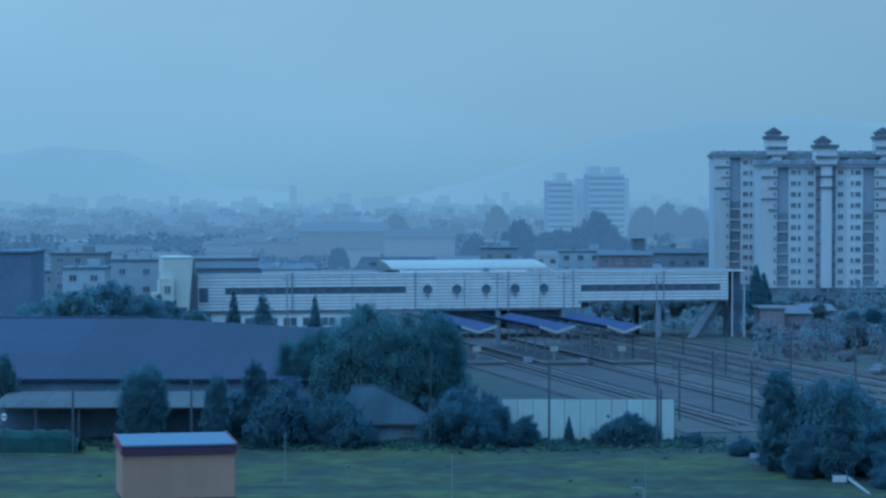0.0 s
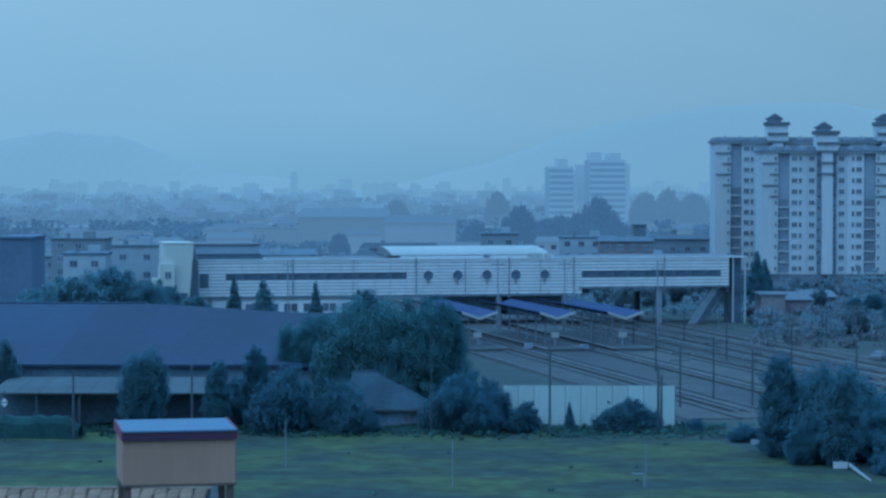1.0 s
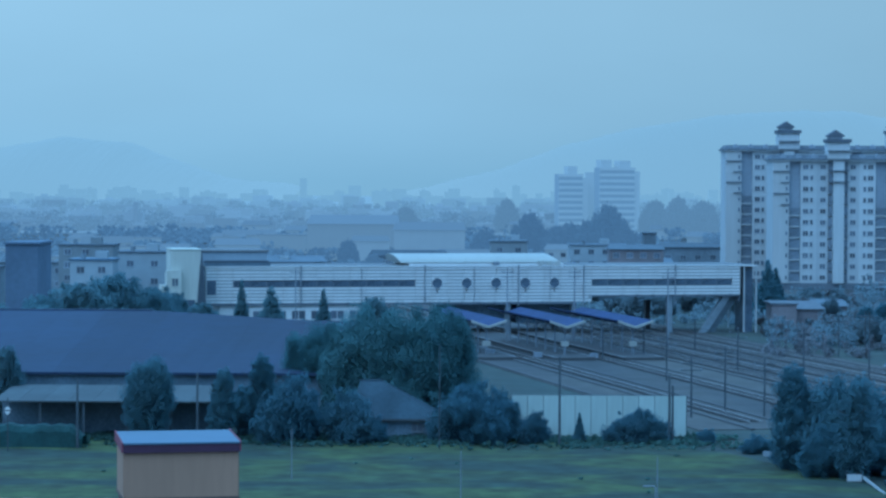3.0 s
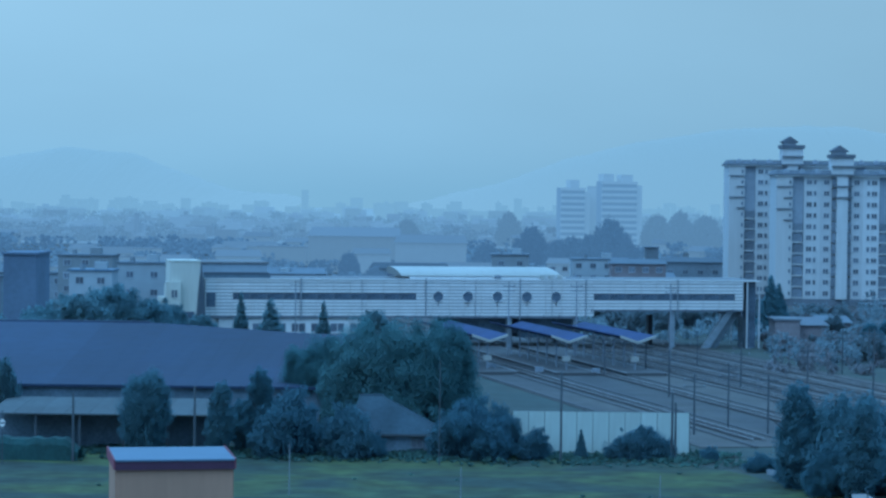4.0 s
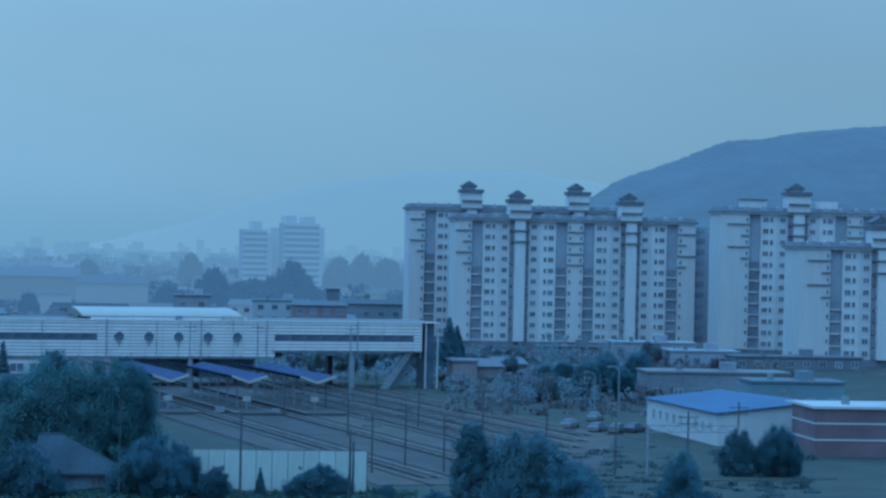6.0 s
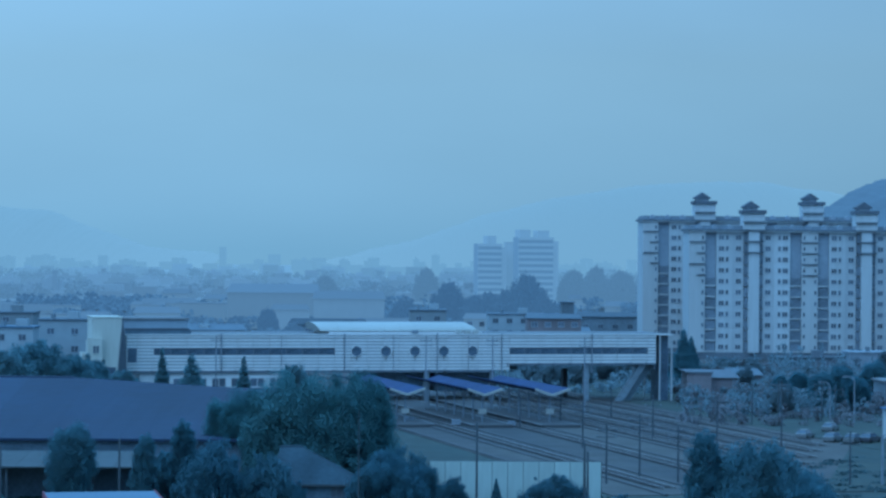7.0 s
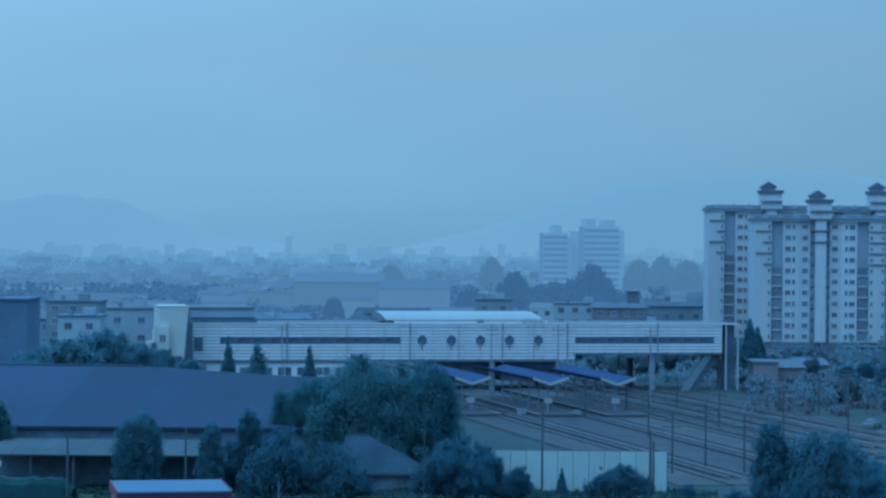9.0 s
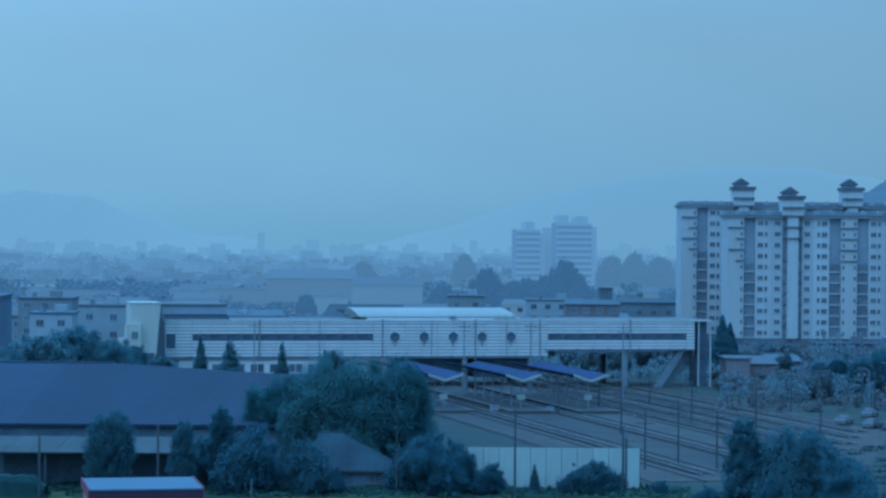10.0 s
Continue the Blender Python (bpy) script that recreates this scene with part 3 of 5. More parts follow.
# ---- apartment blocks ----
def slab_with_storeys(name, m, storeys, label, units=2, link=0.0, lead=2.1):
    """A tall block of twin units: side bay, balconies, windows, stair tower, windows, balconies, side bay."""
    a = thing(name, m, label, "apartment block", "tall apartment blocks")
    h, base = 2.93, 1.5
    top = base + storeys * h
    unit, tail = 30.3, 2.6
    total = lead + unit * units + tail
    dep = 13.0
    part("podium", cuboid(-0.6, total + 0.6, -0.5, dep, -3, base), M_PODIUM, a)
    part("wall", cuboid(0, total, 0.6, dep, base, top), M_PLASTER, a)
    part("side_bay", cuboid(0, lead, -0.8, 0.59, base, top), M_PLASTER_WARM, a, "plain rendered side bay")
    part("side_bay", cuboid(total - tail, total, -0.8, 0.59, base, top), M_PLASTER_WARM, a, "plain rendered side bay")
    win_a = window_mesh("double_window", 1.35, 1.2, 1)
    win_b = window_mesh("small_window", 0.65, 1.2, 0)
    win_c = window_mesh("tiny_window", 0.5, 1.0, 0)
    bal_glass = mesh_of("balcony_glazing", bm_box(bmesh.new(), 0.08, 2.82, 0.1, 0.2, 0, 1.85), M_BALCONY)
    bal_front = mesh_of("balcony_parapet", bm_box(bmesh.new(), 0, 2.9, -0.35, 0.0, -0.08, 0.22), M_PLASTER_W)
    eave = mesh_of("band_moulding", bm_box(bmesh.new(), 0, 1, -0.35, 0.5, 0, 0.28), M_CORNICE)
    strip = mesh_of("stair_glazing", bm_box(bmesh.new(), 0, 1.0, -0.06, 0.6, 0, h - 0.35), M_BALCONY)
    for u in range(units):
        c = lead + u * unit + unit / 2
        for s in (-1, 1):
            def left(x, w):
                return c + x if s > 0 else c - x - w
            x = left(13.0, 2.15)
            part("side_bay", cuboid(x, x + 2.15, -0.8, 0.59, base, top), M_PLASTER_WARM, a, "plain rendered side bay")
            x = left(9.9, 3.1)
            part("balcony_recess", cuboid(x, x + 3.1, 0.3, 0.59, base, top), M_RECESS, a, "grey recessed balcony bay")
            x = left(5.6, 4.3)
            part("window_bay", cuboid(x, x + 4.3, -0.35, 0.59, base, top), M_PLASTER_W, a)
            x = left(2.6, 3.0)
            part("window_bay", cuboid(x, x + 3.0, -0.1, 0.59, base, top), M_PLASTER, a)
            for k in range(storeys):
                z = base + k * h
                piece("double_window", win_a, a, Matrix.Translation((left(7.9, 1.35), -0.35, z + 0.85)))
                piece("small_window", win_b, a, Matrix.Translation((left(6.7, 0.65), -0.35, z + 0.85)))
                piece("double_window", win_a, a, Matrix.Translation((left(3.3, 1.35), -0.1, z + 0.85)))
                piece("tiny_window", win_c, a, Matrix.Translation((left(13.4, 0.5), -0.8, z + 0.95)))
                if k < storeys - 4:
                    g = piece("balcony_glazing", bal_glass, a, Matrix.Translation((left(10.0, 2.9), 0, z + 0.5)))
                    piece("balcony_parapet", bal_front, g, Matrix.Translation((0, 0, -0.3)))
            for k in (4, 3, 2, 1):
                outer = (u == 0 and s < 0) or (u == units - 1 and s > 0)
                w = 6.2 if outer and k % 2 else 2.25
                w = min(w, 2.15 + min(lead, 3.6) if s < 0 else 2.15 + tail)
                piece("band_moulding", eave, a, Matrix.Translation((left(13.0, w), -0.85, top - k * h + 0.1)) @ Matrix.Diagonal((w, 1, 1, 1)))
        # stair tower
        part("stair_tower", cuboid(c - 1.45, c + 1.45, -1.6, 3.5, base, top + 0.6), M_PLASTER_W, a, "white stair tower rising over the roof")
        for k in range(storeys):
            for x in (c - 2.5, c + 1.5):
                piece("stair_glazing", strip, a, Matrix.Translation((x, -0.35, base + k * h + 0.2)))
        for w, z in ((2.7, top - 1.9 * h), (2.7, top - 0.9 * h), (2.9, top + 0.4), (2.9, top + 2.6)):
            piece("band_moulding", eave, a, Matrix.Translation((c - w, -1.75, z)) @ Matrix.Diagonal((2 * w, 1, 1, 1)))
        part("tower_head", cuboid(c - 2.9, c + 2.9, -1.3, 4.5, top + 0.6, top + 5.0), M_PLASTER_W, a)
        part("tower_eave", cuboid(c - 3.3, c + 3.3, -1.8, 5.0, top + 5.0, top + 5.9), M_CORNICE, a, "slate eave")
        bm = bm_extrude(bmesh.new(), [(c - 2.9, top + 6.9), (c - 2.9, top + 6.5), (c + 1.5, top + 6.5), (c + 1.5, top + 6.9), (c + 0.2, top + 7.7), (c - 0.7, top + 8.3), (c - 1.6, top + 7.7)], -1.0, 3.8)
        part("tower_gable", bm, M_CORNICE, a, "small slate gabled cap")
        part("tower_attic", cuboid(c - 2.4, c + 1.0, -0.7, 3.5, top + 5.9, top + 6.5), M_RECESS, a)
    if link:
        part("link_wall", cuboid(total, total + link, 4.0, dep, base, top - 0.6), M_RECESS, a, "grey recessed link to the next block")
        g = mesh_of("link_window", bm_box(bmesh.new(), 0, 2.4, 3.9, 3.99, 0, 1.5), M_BALCONY)
        for k in range(storeys):
            piece("link_window", g, a, Matrix.Translation((total + 1.2, 0, base + k * h + 0.7)))
    # sloping slate edge and roof rail
    part("cornice", cuboid(-0.5, total + 0.5, -1.2, dep + 0.4, top, top + 0.35), M_PLASTER_W, a)
    part("cornice_line", cuboid(-0.7, total + 0.7, -1.4, dep + 0.5, top + 0.35, top + 0.6), M_CORNICE, a)
    bm = bmesh.new()
    q = [(-0.5, -1.2, 0.6), (total + 0.5, -1.2, 0.6), (total + 0.5, dep, 0.6), (-0.5, dep, 0.6), (0.3, 0.0, 1.7), (total - 0.3, 0.0, 1.7), (total - 0.3, dep - 1, 1.7), (0.3, dep - 1, 1.7)]
    v = [bm.verts.new((x, y, top + z)) for x, y, z in q]
    for f in ((0, 1, 5, 4), (1, 2, 6, 5), (2, 3, 7, 6), (3, 0, 4, 7), (4, 5, 6, 7)):
        bm.faces.new([v[i] for i in f])
    part("slate_skirt", bm, M_CORNICE, a, "sloping slate roof skirt")
    for i in range(int(total / 4.2)):
        x = 1.8 + i * 4.2
        part("dormer", bm_extrude(bmesh.new(), [(x, top + 0.6), (x + 1.6, top + 0.6), (x + 1.6, top + 1.5), (x + 0.8, top + 2.0), (x, top + 1.5)], -0.9, 1.5), M_RECESS, a)
    return a


slab_with_storeys("apartment_block", pose(84.59, 669, 0, 0, 0, 0), 11, "pale grey twin-stair apartment block with slate caps", link=7.5)
slab_with_storeys("apartment_block", pose(75.29, 698, 0, 0, 0, 0), 12, "pale apartment block standing behind another block")
block = slab_with_storeys("apartment_block", pose(150.2, 640, 0, 0, 0, 0), 12, "pale apartment block beside wooded hill", lead=5.2)
part("roof_plant_room", cuboid(6.6, 12.4, 2.0, 8.0, 37.2, 40.3), M_PLASTER_W, block, "white box over the roof")
part("roof_plant_eave", cuboid(6.3, 12.7, 1.7, 8.3, 40.3, 40.6), M_CORNICE, block)
part("roof_plant_room", cuboid(25.5, 31.5, 2.0, 8.0, 37.2, 40.3), M_PLASTER_W, block, "white box over the roof")
slab_with_storeys("apartment_block", pose(157.5, 590, 0, 0, 0, 0), 9, "lower pale apartment block near blue roofed factory", lead=5.6)

# ---- big dark shed and its lean-to ----
def make_sheds():
    s = thing("industrial_shed", pose(-72.69, 287, 0, 0, 0, 0), "large shed with low dark blue sheet roof", "shed")
    w = 60.27
    n = 22
    for i in range(n):
        a, b = w * i / n, w * (i + 1) / n - 0.012
        za, zc = (10.75 - 1.25 * max(0.0, min(1.0, (q / w - 0.55) / 0.35)) for q in (a, b))
        bm = bmesh.new()
        v = [bm.verts.new(p) for p in ((a, 0, 5.8), (b, 0, 5.8), (b, 46, zc - 0.3), (a, 46, za - 0.3), (a, 0, 6.1), (b, 0, 6.1), (b, 46, zc), (a, 46, za))]
        for f in ((0, 3, 2, 1), (4, 5, 6, 7), (0, 1, 5, 4), (1, 2, 6, 5), (2, 3, 7, 6), (3, 0, 4, 7)):
            bm.faces.new([v[j] for j in f])
        part("roof_sheet", bm, M_SHED_ROOF if i > 9 else M_SHED_ROOF_OLD, s)
    part("front_wall", cuboid(0, w, 0.6, 0.9, -0.3, 5.75), M_DARK, s)
    part("end_wall", cuboid(w - 0.6, w - 0.3, 0.95, 45, -0.3, 5.75), M_DARK, s)
    part("ridge_cap", cuboid(0, w * 0.55, 45.6, 47.2, 10.4, 10.85), M_SHED_ROOF, s)
    part("back_wall", cuboid(0, w, 45, 45.4, -0.3, 9.3), M_DARK, s)
    l = thing("lean_to_shed", pose(-49.21, 272, 0, 0, 0, 0), "open lean-to shed with grey sheet roof", "shed")
    w = 23.99
    for i in range(9):
        a, b = w * i / 9, w * (i + 1) / 9 - 0.04
        bm = bmesh.new()
        v = [bm.verts.new(p) for p in ((a, 0, 4.0), (b, 0, 4.0), (b, 13, 4.7), (a, 13, 4.7), (a, 0, 4.15), (b, 0, 4.15), (b, 13, 4.85), (a, 13, 4.85))]
        for f in ((0, 3, 2, 1), (4, 5, 6, 7), (0, 1, 5, 4), (1, 2, 6, 5), (2, 3, 7, 6), (3, 0, 4, 7)):
            bm.faces.new([v[j] for j in f])
        part("roof_sheet", bm, M_GREY_ROOF, l)
    # added dark sheet stands in for the shade inside the open front
    part("shade_infill", cuboid(0, w, 5.6, 5.8, -0.3, 4.0), M_DARK, l)
    for i in range(6):
        x = 0.3 + (w - 0.6) * i / 5
        part("post", cuboid(x - 0.1, x + 0.1, 0.3, 0.5, -0.3, 4.0), M_POST, l)


make_sheds()


# ---- white sheet fence ----
def make_fence():
    f = thing("sheet_fence", pose(6.44, 275, 0, 0, 0, 0), "tall white sheet metal fence on meadow edge", "fence")
    w = 18.93
    n = 11
    pw = w / n
    panel = mesh_of("panel", bm_box(bmesh.new(), 0.03, pw - 0.03, 0, 0.06, 0.15, 4.75), M_FENCE)
    post = mesh_of("post", bm_box(bmesh.new(), -0.06, 0.06, 0.065, 0.2, 0, 4.7), M_POST)
    for i in range(n):
        piece("panel", panel, f, Matrix.Translation((i * pw, 0, 0)))
    for i in range(n + 1):
        piece("post", post, f, Matrix.Translation((i * pw, 0, 0)))
    part("top_rail", cuboid(0, w, 0.065, 0.2, 4.62, 4.8), M_POST, f)


make_fence()


# ---- tank house on legs, and the tiled roof beside it ----
def make_tank():
    t = thing("tank_house", pose(-17.25, 135.0, 0, 0, 0, 12.0), "orange boarded tank house with pale blue roof", "tank house")
    w, dep = 6.09, 4.5
    z0, z1 = 11.09, 13.475
    body = cuboid(0, w, 0, dep, z0, z1 - 0.02)
    bmesh.ops.bevel(body, geom=[e for e in body.edges if abs(e.verts[0].co.z - e.verts[1].co.z) > 1], offset=0.05, segments=2, affect="EDGES")
    part("body", body, M_TANK, t)
    part("base_rail", cuboid(-0.04, w + 0.04, -0.05, dep + 0.05, z0 - 0.14, z0 - 0.004), M_LEG, t, "brown base rail")
    part("fascia", cuboid(-0.015, w + 0.015, -0.18, dep + 0.15, z1, z1 + 0.45), M_MAROON, t)
    bm = bmesh.new()
    zf, zr = z1 + 0.45, z1 + 0.6
    v = [bm.verts.new(p) for p in ((-0.03, -0.24, zf), (w + 0.03, -0.24, zf), (w + 0.03, dep + 0.22, zr), (-0.03, dep + 0.22, zr), (-0.03, -0.24, zf + 0.09), (w + 0.03, -0.24, zf + 0.09), (w + 0.03, dep + 0.22, zr + 0.09), (-0.03, dep + 0.22, zr + 0.09))]
    for f in ((0, 3, 2, 1), (4, 5, 6, 7), (0, 1, 5, 4), (1, 2, 6, 5), (2, 3, 7, 6), (3, 0, 4, 7)):
        bm.faces.new([v[j] for j in f])
    part("roof_sheet", bm, M_TANK_ROOF, t)
    for x in (-0.11, w + 0.032):
        bm = bmesh.new()
        v = [bm.verts.new(p) for y, z in ((-0.15, z1 + 0.03), (dep + 0.3, z1 + 0.2), (dep + 0.3, z1 + 0.74), (-0.15, z1 + 0.57)) for p in ((x, y, z), (x + 0.075, y, z))]
        for f in ((0, 2, 4, 6), (1, 7, 5, 3), (0, 1, 3, 2), (2, 3, 5, 4), (4, 5, 7, 6), (6, 7, 1, 0)):
            bm.faces.new([v[j] for j in f])
        part("verge_board", bm, M_RED_TRIM, t, "red verge board")
    for x in (0.08, w - 0.45):
        for y in (0.08, dep - 0.5):
            part("leg", cuboid(x, x + 0.36, y, y + 0.36, -0.4, z0 - 0.145), M_LEG, t)


make_tank()


def make_tiled_house():
    zr = 9.55
    h = thing("tiled_house", pose(-28.35, 140.0, 0, 0, 0, 0), "house with faded clay tile roof and cement verge", "house")
    w = 15.0
    part("wall", cuboid(0.4, w - 0.5, -4.5, 15.0, -0.3, zr - 5.2), M_GREYWALL, h)
    bm = bmesh.new()
    v = [bm.verts.new(p) for p in ((0, -6, zr - 4.8), (w, -6, zr - 4.8), (w, 6, zr - 0.18), (0, 6, zr - 0.18), (0, 16.5, zr - 4.5), (w, 16.5, zr - 4.5))]
    for f in ((0, 1, 2, 3), (3, 2, 5, 4)):
        bm.faces.new([v[j] for j in f])
    bmesh.ops.solidify(bm, geom=bm.faces[:], thickness=0.15)
    part("roof_deck", bm, M_DARK, h)
    slope = math.atan2(4.62, 12)
    size = 0.77
    tile = mesh_of("tile", bm_extrude(bmesh.new(), [(0.0, 0.0), (0.10, 0.05), (0.66, 0.08), (0.745, 0.0), (0.745, -0.03), (0.0, -0.04)], 0, 0.80), M_TILE)
    rnd = random.Random(5)
    cols = int(w / size)
    for r in range(15):
        for c in range(cols):
            y = 6 - 0.77 * (r + 1) * math.cos(slope)
            m = Matrix.Translation((c * size + rnd.uniform(-0.03, 0.03), y, zr - 0.07 - 0.77 * (r + 1) * math.sin(slope) + rnd.uniform(0, 0.06)))
            piece("tile", tile, h, m @ Matrix.Rotation(slope + rnd.uniform(-0.03, 0.03), 4, "X") @ Matrix.Rotation(rnd.uniform(-0.06, 0.06), 4, "Z"))
    rt = mesh_of("ridge_tile", bm_rod(bmesh.new(), (0, 0, 0), (0.8, 0, 0), 0.13, 0.11, 8), M_RIDGE)
    for i in range(int(w / 0.78)):
        piece("ridge_tile", rt, h, Matrix.Translation((i * 0.78, 6.0, zr + rnd.uniform(-0.03, 0.03))))
    bm = bmesh.new()
    v = [bm.verts.new(p) for p in ((w - 0.15, 6.15, zr + 0.15), (w + 0.52, 6.15, zr + 0.15), (w + 0.52, -6, zr - 4.47), (w - 0.15, -6, zr - 4.47), (w - 0.15, 6.15, zr - 0.22), (w + 0.52, 6.15, zr - 0.22), (w + 0.52, -6, zr - 4.95), (w - 0.15, -6, zr - 4.95))]
    for f in ((0, 1, 2, 3), (4, 7, 6, 5), (0, 3, 7, 4), (1, 5, 6, 2), (3, 2, 6, 7), (0, 4, 5, 1)):
        bm.faces.new([v[j] for j in f])
    part("verge", bm, M_PLATFORM, h, "pale cement verge")


make_tiled_house()


# ---- trees ----
def crown_mesh(name, lobes, count, size, material, seed, droop=0.0, tuft=0.30, hang=1.0):
    """A crown of leaf tufts scattered over lobes (x, y, z, rx, ry, rz): uneven rim, gaps and stray twigs."""
    rnd = random.Random(seed)
    rng = np.random.default_rng(seed)
    vol = [l[3] * l[4] * l[5] for l in lobes]
    tris, norms = [], []
    corner = np.array([(-0.6, 0, -1.1), (0.65, 0, -0.9), (0.05, 0, 1.5)])

    def leaves(at, nn):
        n = len(at)
        at[:, 2] = np.maximum(at[:, 2], 0.05)
        ang, turn, sz = rng.normal(0, 0.6, (n, 2)), rng.uniform(0, 6.3, n), size * rng.uniform(0.5, 1.25, n)
        ca, sa = np.cos(turn), np.sin(turn)
        for p in corner:
            u = p[0] + p[2] * np.sin(ang[:, 0]) * 0.6
            v = p[2] * np.sin(ang[:, 1]) * 0.8
            tris.append(at + np.stack([(ca * u - sa * v) * sz, (sa * u + ca * v) * sz, p[2] * sz], 1))
        nn = nn + np.array((0, -0.70, 0.55))
        norms.append(nn / np.linalg.norm(nn, axis=1)[:, None])

    def ball(n):
        q = rng.normal(0, 1, (n, 3))
        return q / np.linalg.norm(q, axis=1)[:, None]

    for i, l in enumerate(lobes):
        centre, radii = np.array(l[:3]), np.array(l[3:])
        share = int(count * vol[i] / sum(vol))
        tufts = max(40, int(6.5 / tuft ** 2))
        mean = radii.mean()
        q = ball(int(share * 0.38))
        wave = 1 + 0.07 * np.sin(q[:, 0] * 5 + seed) + 0.07 * np.sin(q[:, 2] * 6 + i) + 0.05 * np.sin(q[:, 1] * 9 + 2 * i)
        at = centre + q * radii * (0.84 * wave * rng.random(len(q)) ** 0.22)[:, None]
        at[:, 2] -= droop * (q[:, 0] ** 2 + q[:, 1] ** 2)
        leaves(at, 0.45 * q)
        for k in range(tufts):
            d = ball(1)[0]
            stray = rnd.random() < 0.14
            reach = rnd.uniform(0.15, 1.0) ** 0.42 * (1 + 0.22 * noise.noise(Vector(d) * 1.7 + Vector((seed, i, 0)))) * (1.13 if stray else 1.0)
            c = centre + d * radii * reach - np.array((0, 0, droop * (d[0] ** 2 + d[1] ** 2)))
            r = mean * tuft * rnd.uniform(0.6, 1.2) * (0.55 if stray else 1.0)
            n = max(6, int(0.85 * share / tufts * (0.3 if stray else 1.0)))
            q = ball(n) * (rng.random(n) ** 0.5)[:, None]
            out = d / radii
            leaves(c + q * r * np.array((1.0, 1.0, hang * rnd.uniform(0.75, 1.5))), 0.06 * q + 0.45 * out / np.linalg.norm(out))
    verts = np.concatenate([np.stack(tris[k:k + 3], 1).reshape(-1, 3) for k in range(0, len(tris), 3)])
    normals = np.repeat(np.concatenate(norms), 3, axis=0)
    n = len(verts) // 3
    me = bpy.data.meshes.new(name)
    me.vertices.add(3 * n)
    me.vertices.foreach_set("co", verts.astype(np.float32).ravel())
    me.loops.add(3 * n)
    me.loops.foreach_set("vertex_index", np.arange(3 * n, dtype=np.int32))
    me.polygons.add(n)
    me.polygons.foreach_set("loop_start", np.arange(0, 3 * n, 3, dtype=np.int32))
    me.update(calc_edges=True)
    me.normals_split_custom_set_from_vertices([tuple(v) for v in normals])
    me.materials.append(material)
    return me


def trunk_bm(height, r, limbs, seed):
    rnd = random.Random(seed)
    bm = bmesh.new()
    p = Vector((0, 0, -0.4))
    q = Vector((rnd.uniform(-0.2, 0.2), rnd.uniform(-0.2, 0.2), height * 0.45))
    bm_rod(bm, p, q, r, r * 0.75)
    tip = Vector((q.x * 1.5, q.y * 1.5, height * 0.9))
    bm_rod(bm, q, tip, r * 0.75, r * 0.2)
    for i in range(limbs):
        a = 2 * math.pi * i / limbs + rnd.uniform(-0.4, 0.4)
        s = q.lerp(tip, rnd.uniform(0.0, 0.5))
        bm_rod(bm, s, s + Vector((math.cos(a), math.sin(a), rnd.uniform(0.5, 1.0))) * height * 0.25, r * 0.4, r * 0.1, 6)
    return bm


KINDS = {}


def tree_kind(key, lobes, height, r, count, size, material, limbs=5, droop=0.0, tuft=0.26, hang=1.0):
    KINDS[key] = (mesh_of("trunk", trunk_bm(height, r, limbs, len(KINDS)), M_BARK), crown_mesh("crown", lobes, int(count * 7.5), size * 0.46, material, len(KINDS) + 3, droop, tuft, hang))


def tree(name, key, x, y, label, s=1.0, sz=None, rz=0.0, z=0.0, group=""):
    t = thing(name, pose(x, y, z, 0, 0, rz) @ Matrix.Diagonal((s, s, sz or s, 1)), label, "bush" if "bush" in name else "tree", group)
    trunk, crown = KINDS[key]
    piece("trunk", trunk, t, Matrix.Identity(4))
    piece("crown", crown, t, Matrix.Identity(4))
    return t


# unit kinds are about 10 m tall
tree_kind("round", [(0, 0, 6.0, 3.0, 3.0, 3.6), (1.0, 0.5, 5.0, 2.5, 2.4, 2.8), (-1.0, -0.4, 4.6, 2.5, 2.4, 3.0), (0.9, 0, 7.6, 2.3, 2.3, 1.8), (-1.2, 0.2, 7.3, 2.0, 2.0, 1.9), (0, 0, 2.6, 2.6, 2.2, 2.4)], 9, 0.3, 22000, 0.13, M_LEAF_DARK)
tree_kind("column", [(0, 0, 4.3, 1.7, 1.7, 4.2), (0.3, 0, 7.4, 1.3, 1.3, 2.0), (-0.6, 0.2, 6.6, 0.9, 0.9, 1.6), (-0.5, 0, 2.8, 1.7, 1.4, 2.8)], 9.4, 0.22, 13000, 0.13, M_LEAF_DARK)
tree_kind("willow", [(-0.6, 0, 8.0, 5.0, 5, 5.2), (-3.4, 0, 6.0, 4.2, 4, 5.2), (3.6, 0.3, 7.2, 4.4, 4, 5.4), (0, -1.5, 3.6, 6.8, 4, 4.0)], 12, 0.6, 40000, 0.18, M_LEAF, 7, 0.3, 0.27, 1.25)
tree_kind("conifer", [(0, 0, 1.7, 2.3, 2.3, 1.6), (0, 0, 3.4, 1.8, 1.8, 1.6), (0, 0, 5.2, 1.35, 1.35, 1.7), (0, 0, 7.0, 0.9, 0.9, 1.6), (0, 0, 8.7, 0.45, 0.45, 1.4)], 9.6, 0.2, 9000, 0.16, M_LEAF_DARK, 0, 0.0, 0.24)
tree_kind("hazy_conifer", [(0, 0, 1.7, 2.3, 2.3, 1.6), (0, 0, 3.4, 1.8, 1.8, 1.6), (0, 0, 5.2, 1.35, 1.35, 1.7), (0, 0, 7.0, 0.9, 0.9, 1.6), (0, 0, 8.7, 0.45, 0.45, 1.4)], 9.6, 0.2, 6000, 0.2, M_LEAF_MID, 0, 0.0, 0.30)
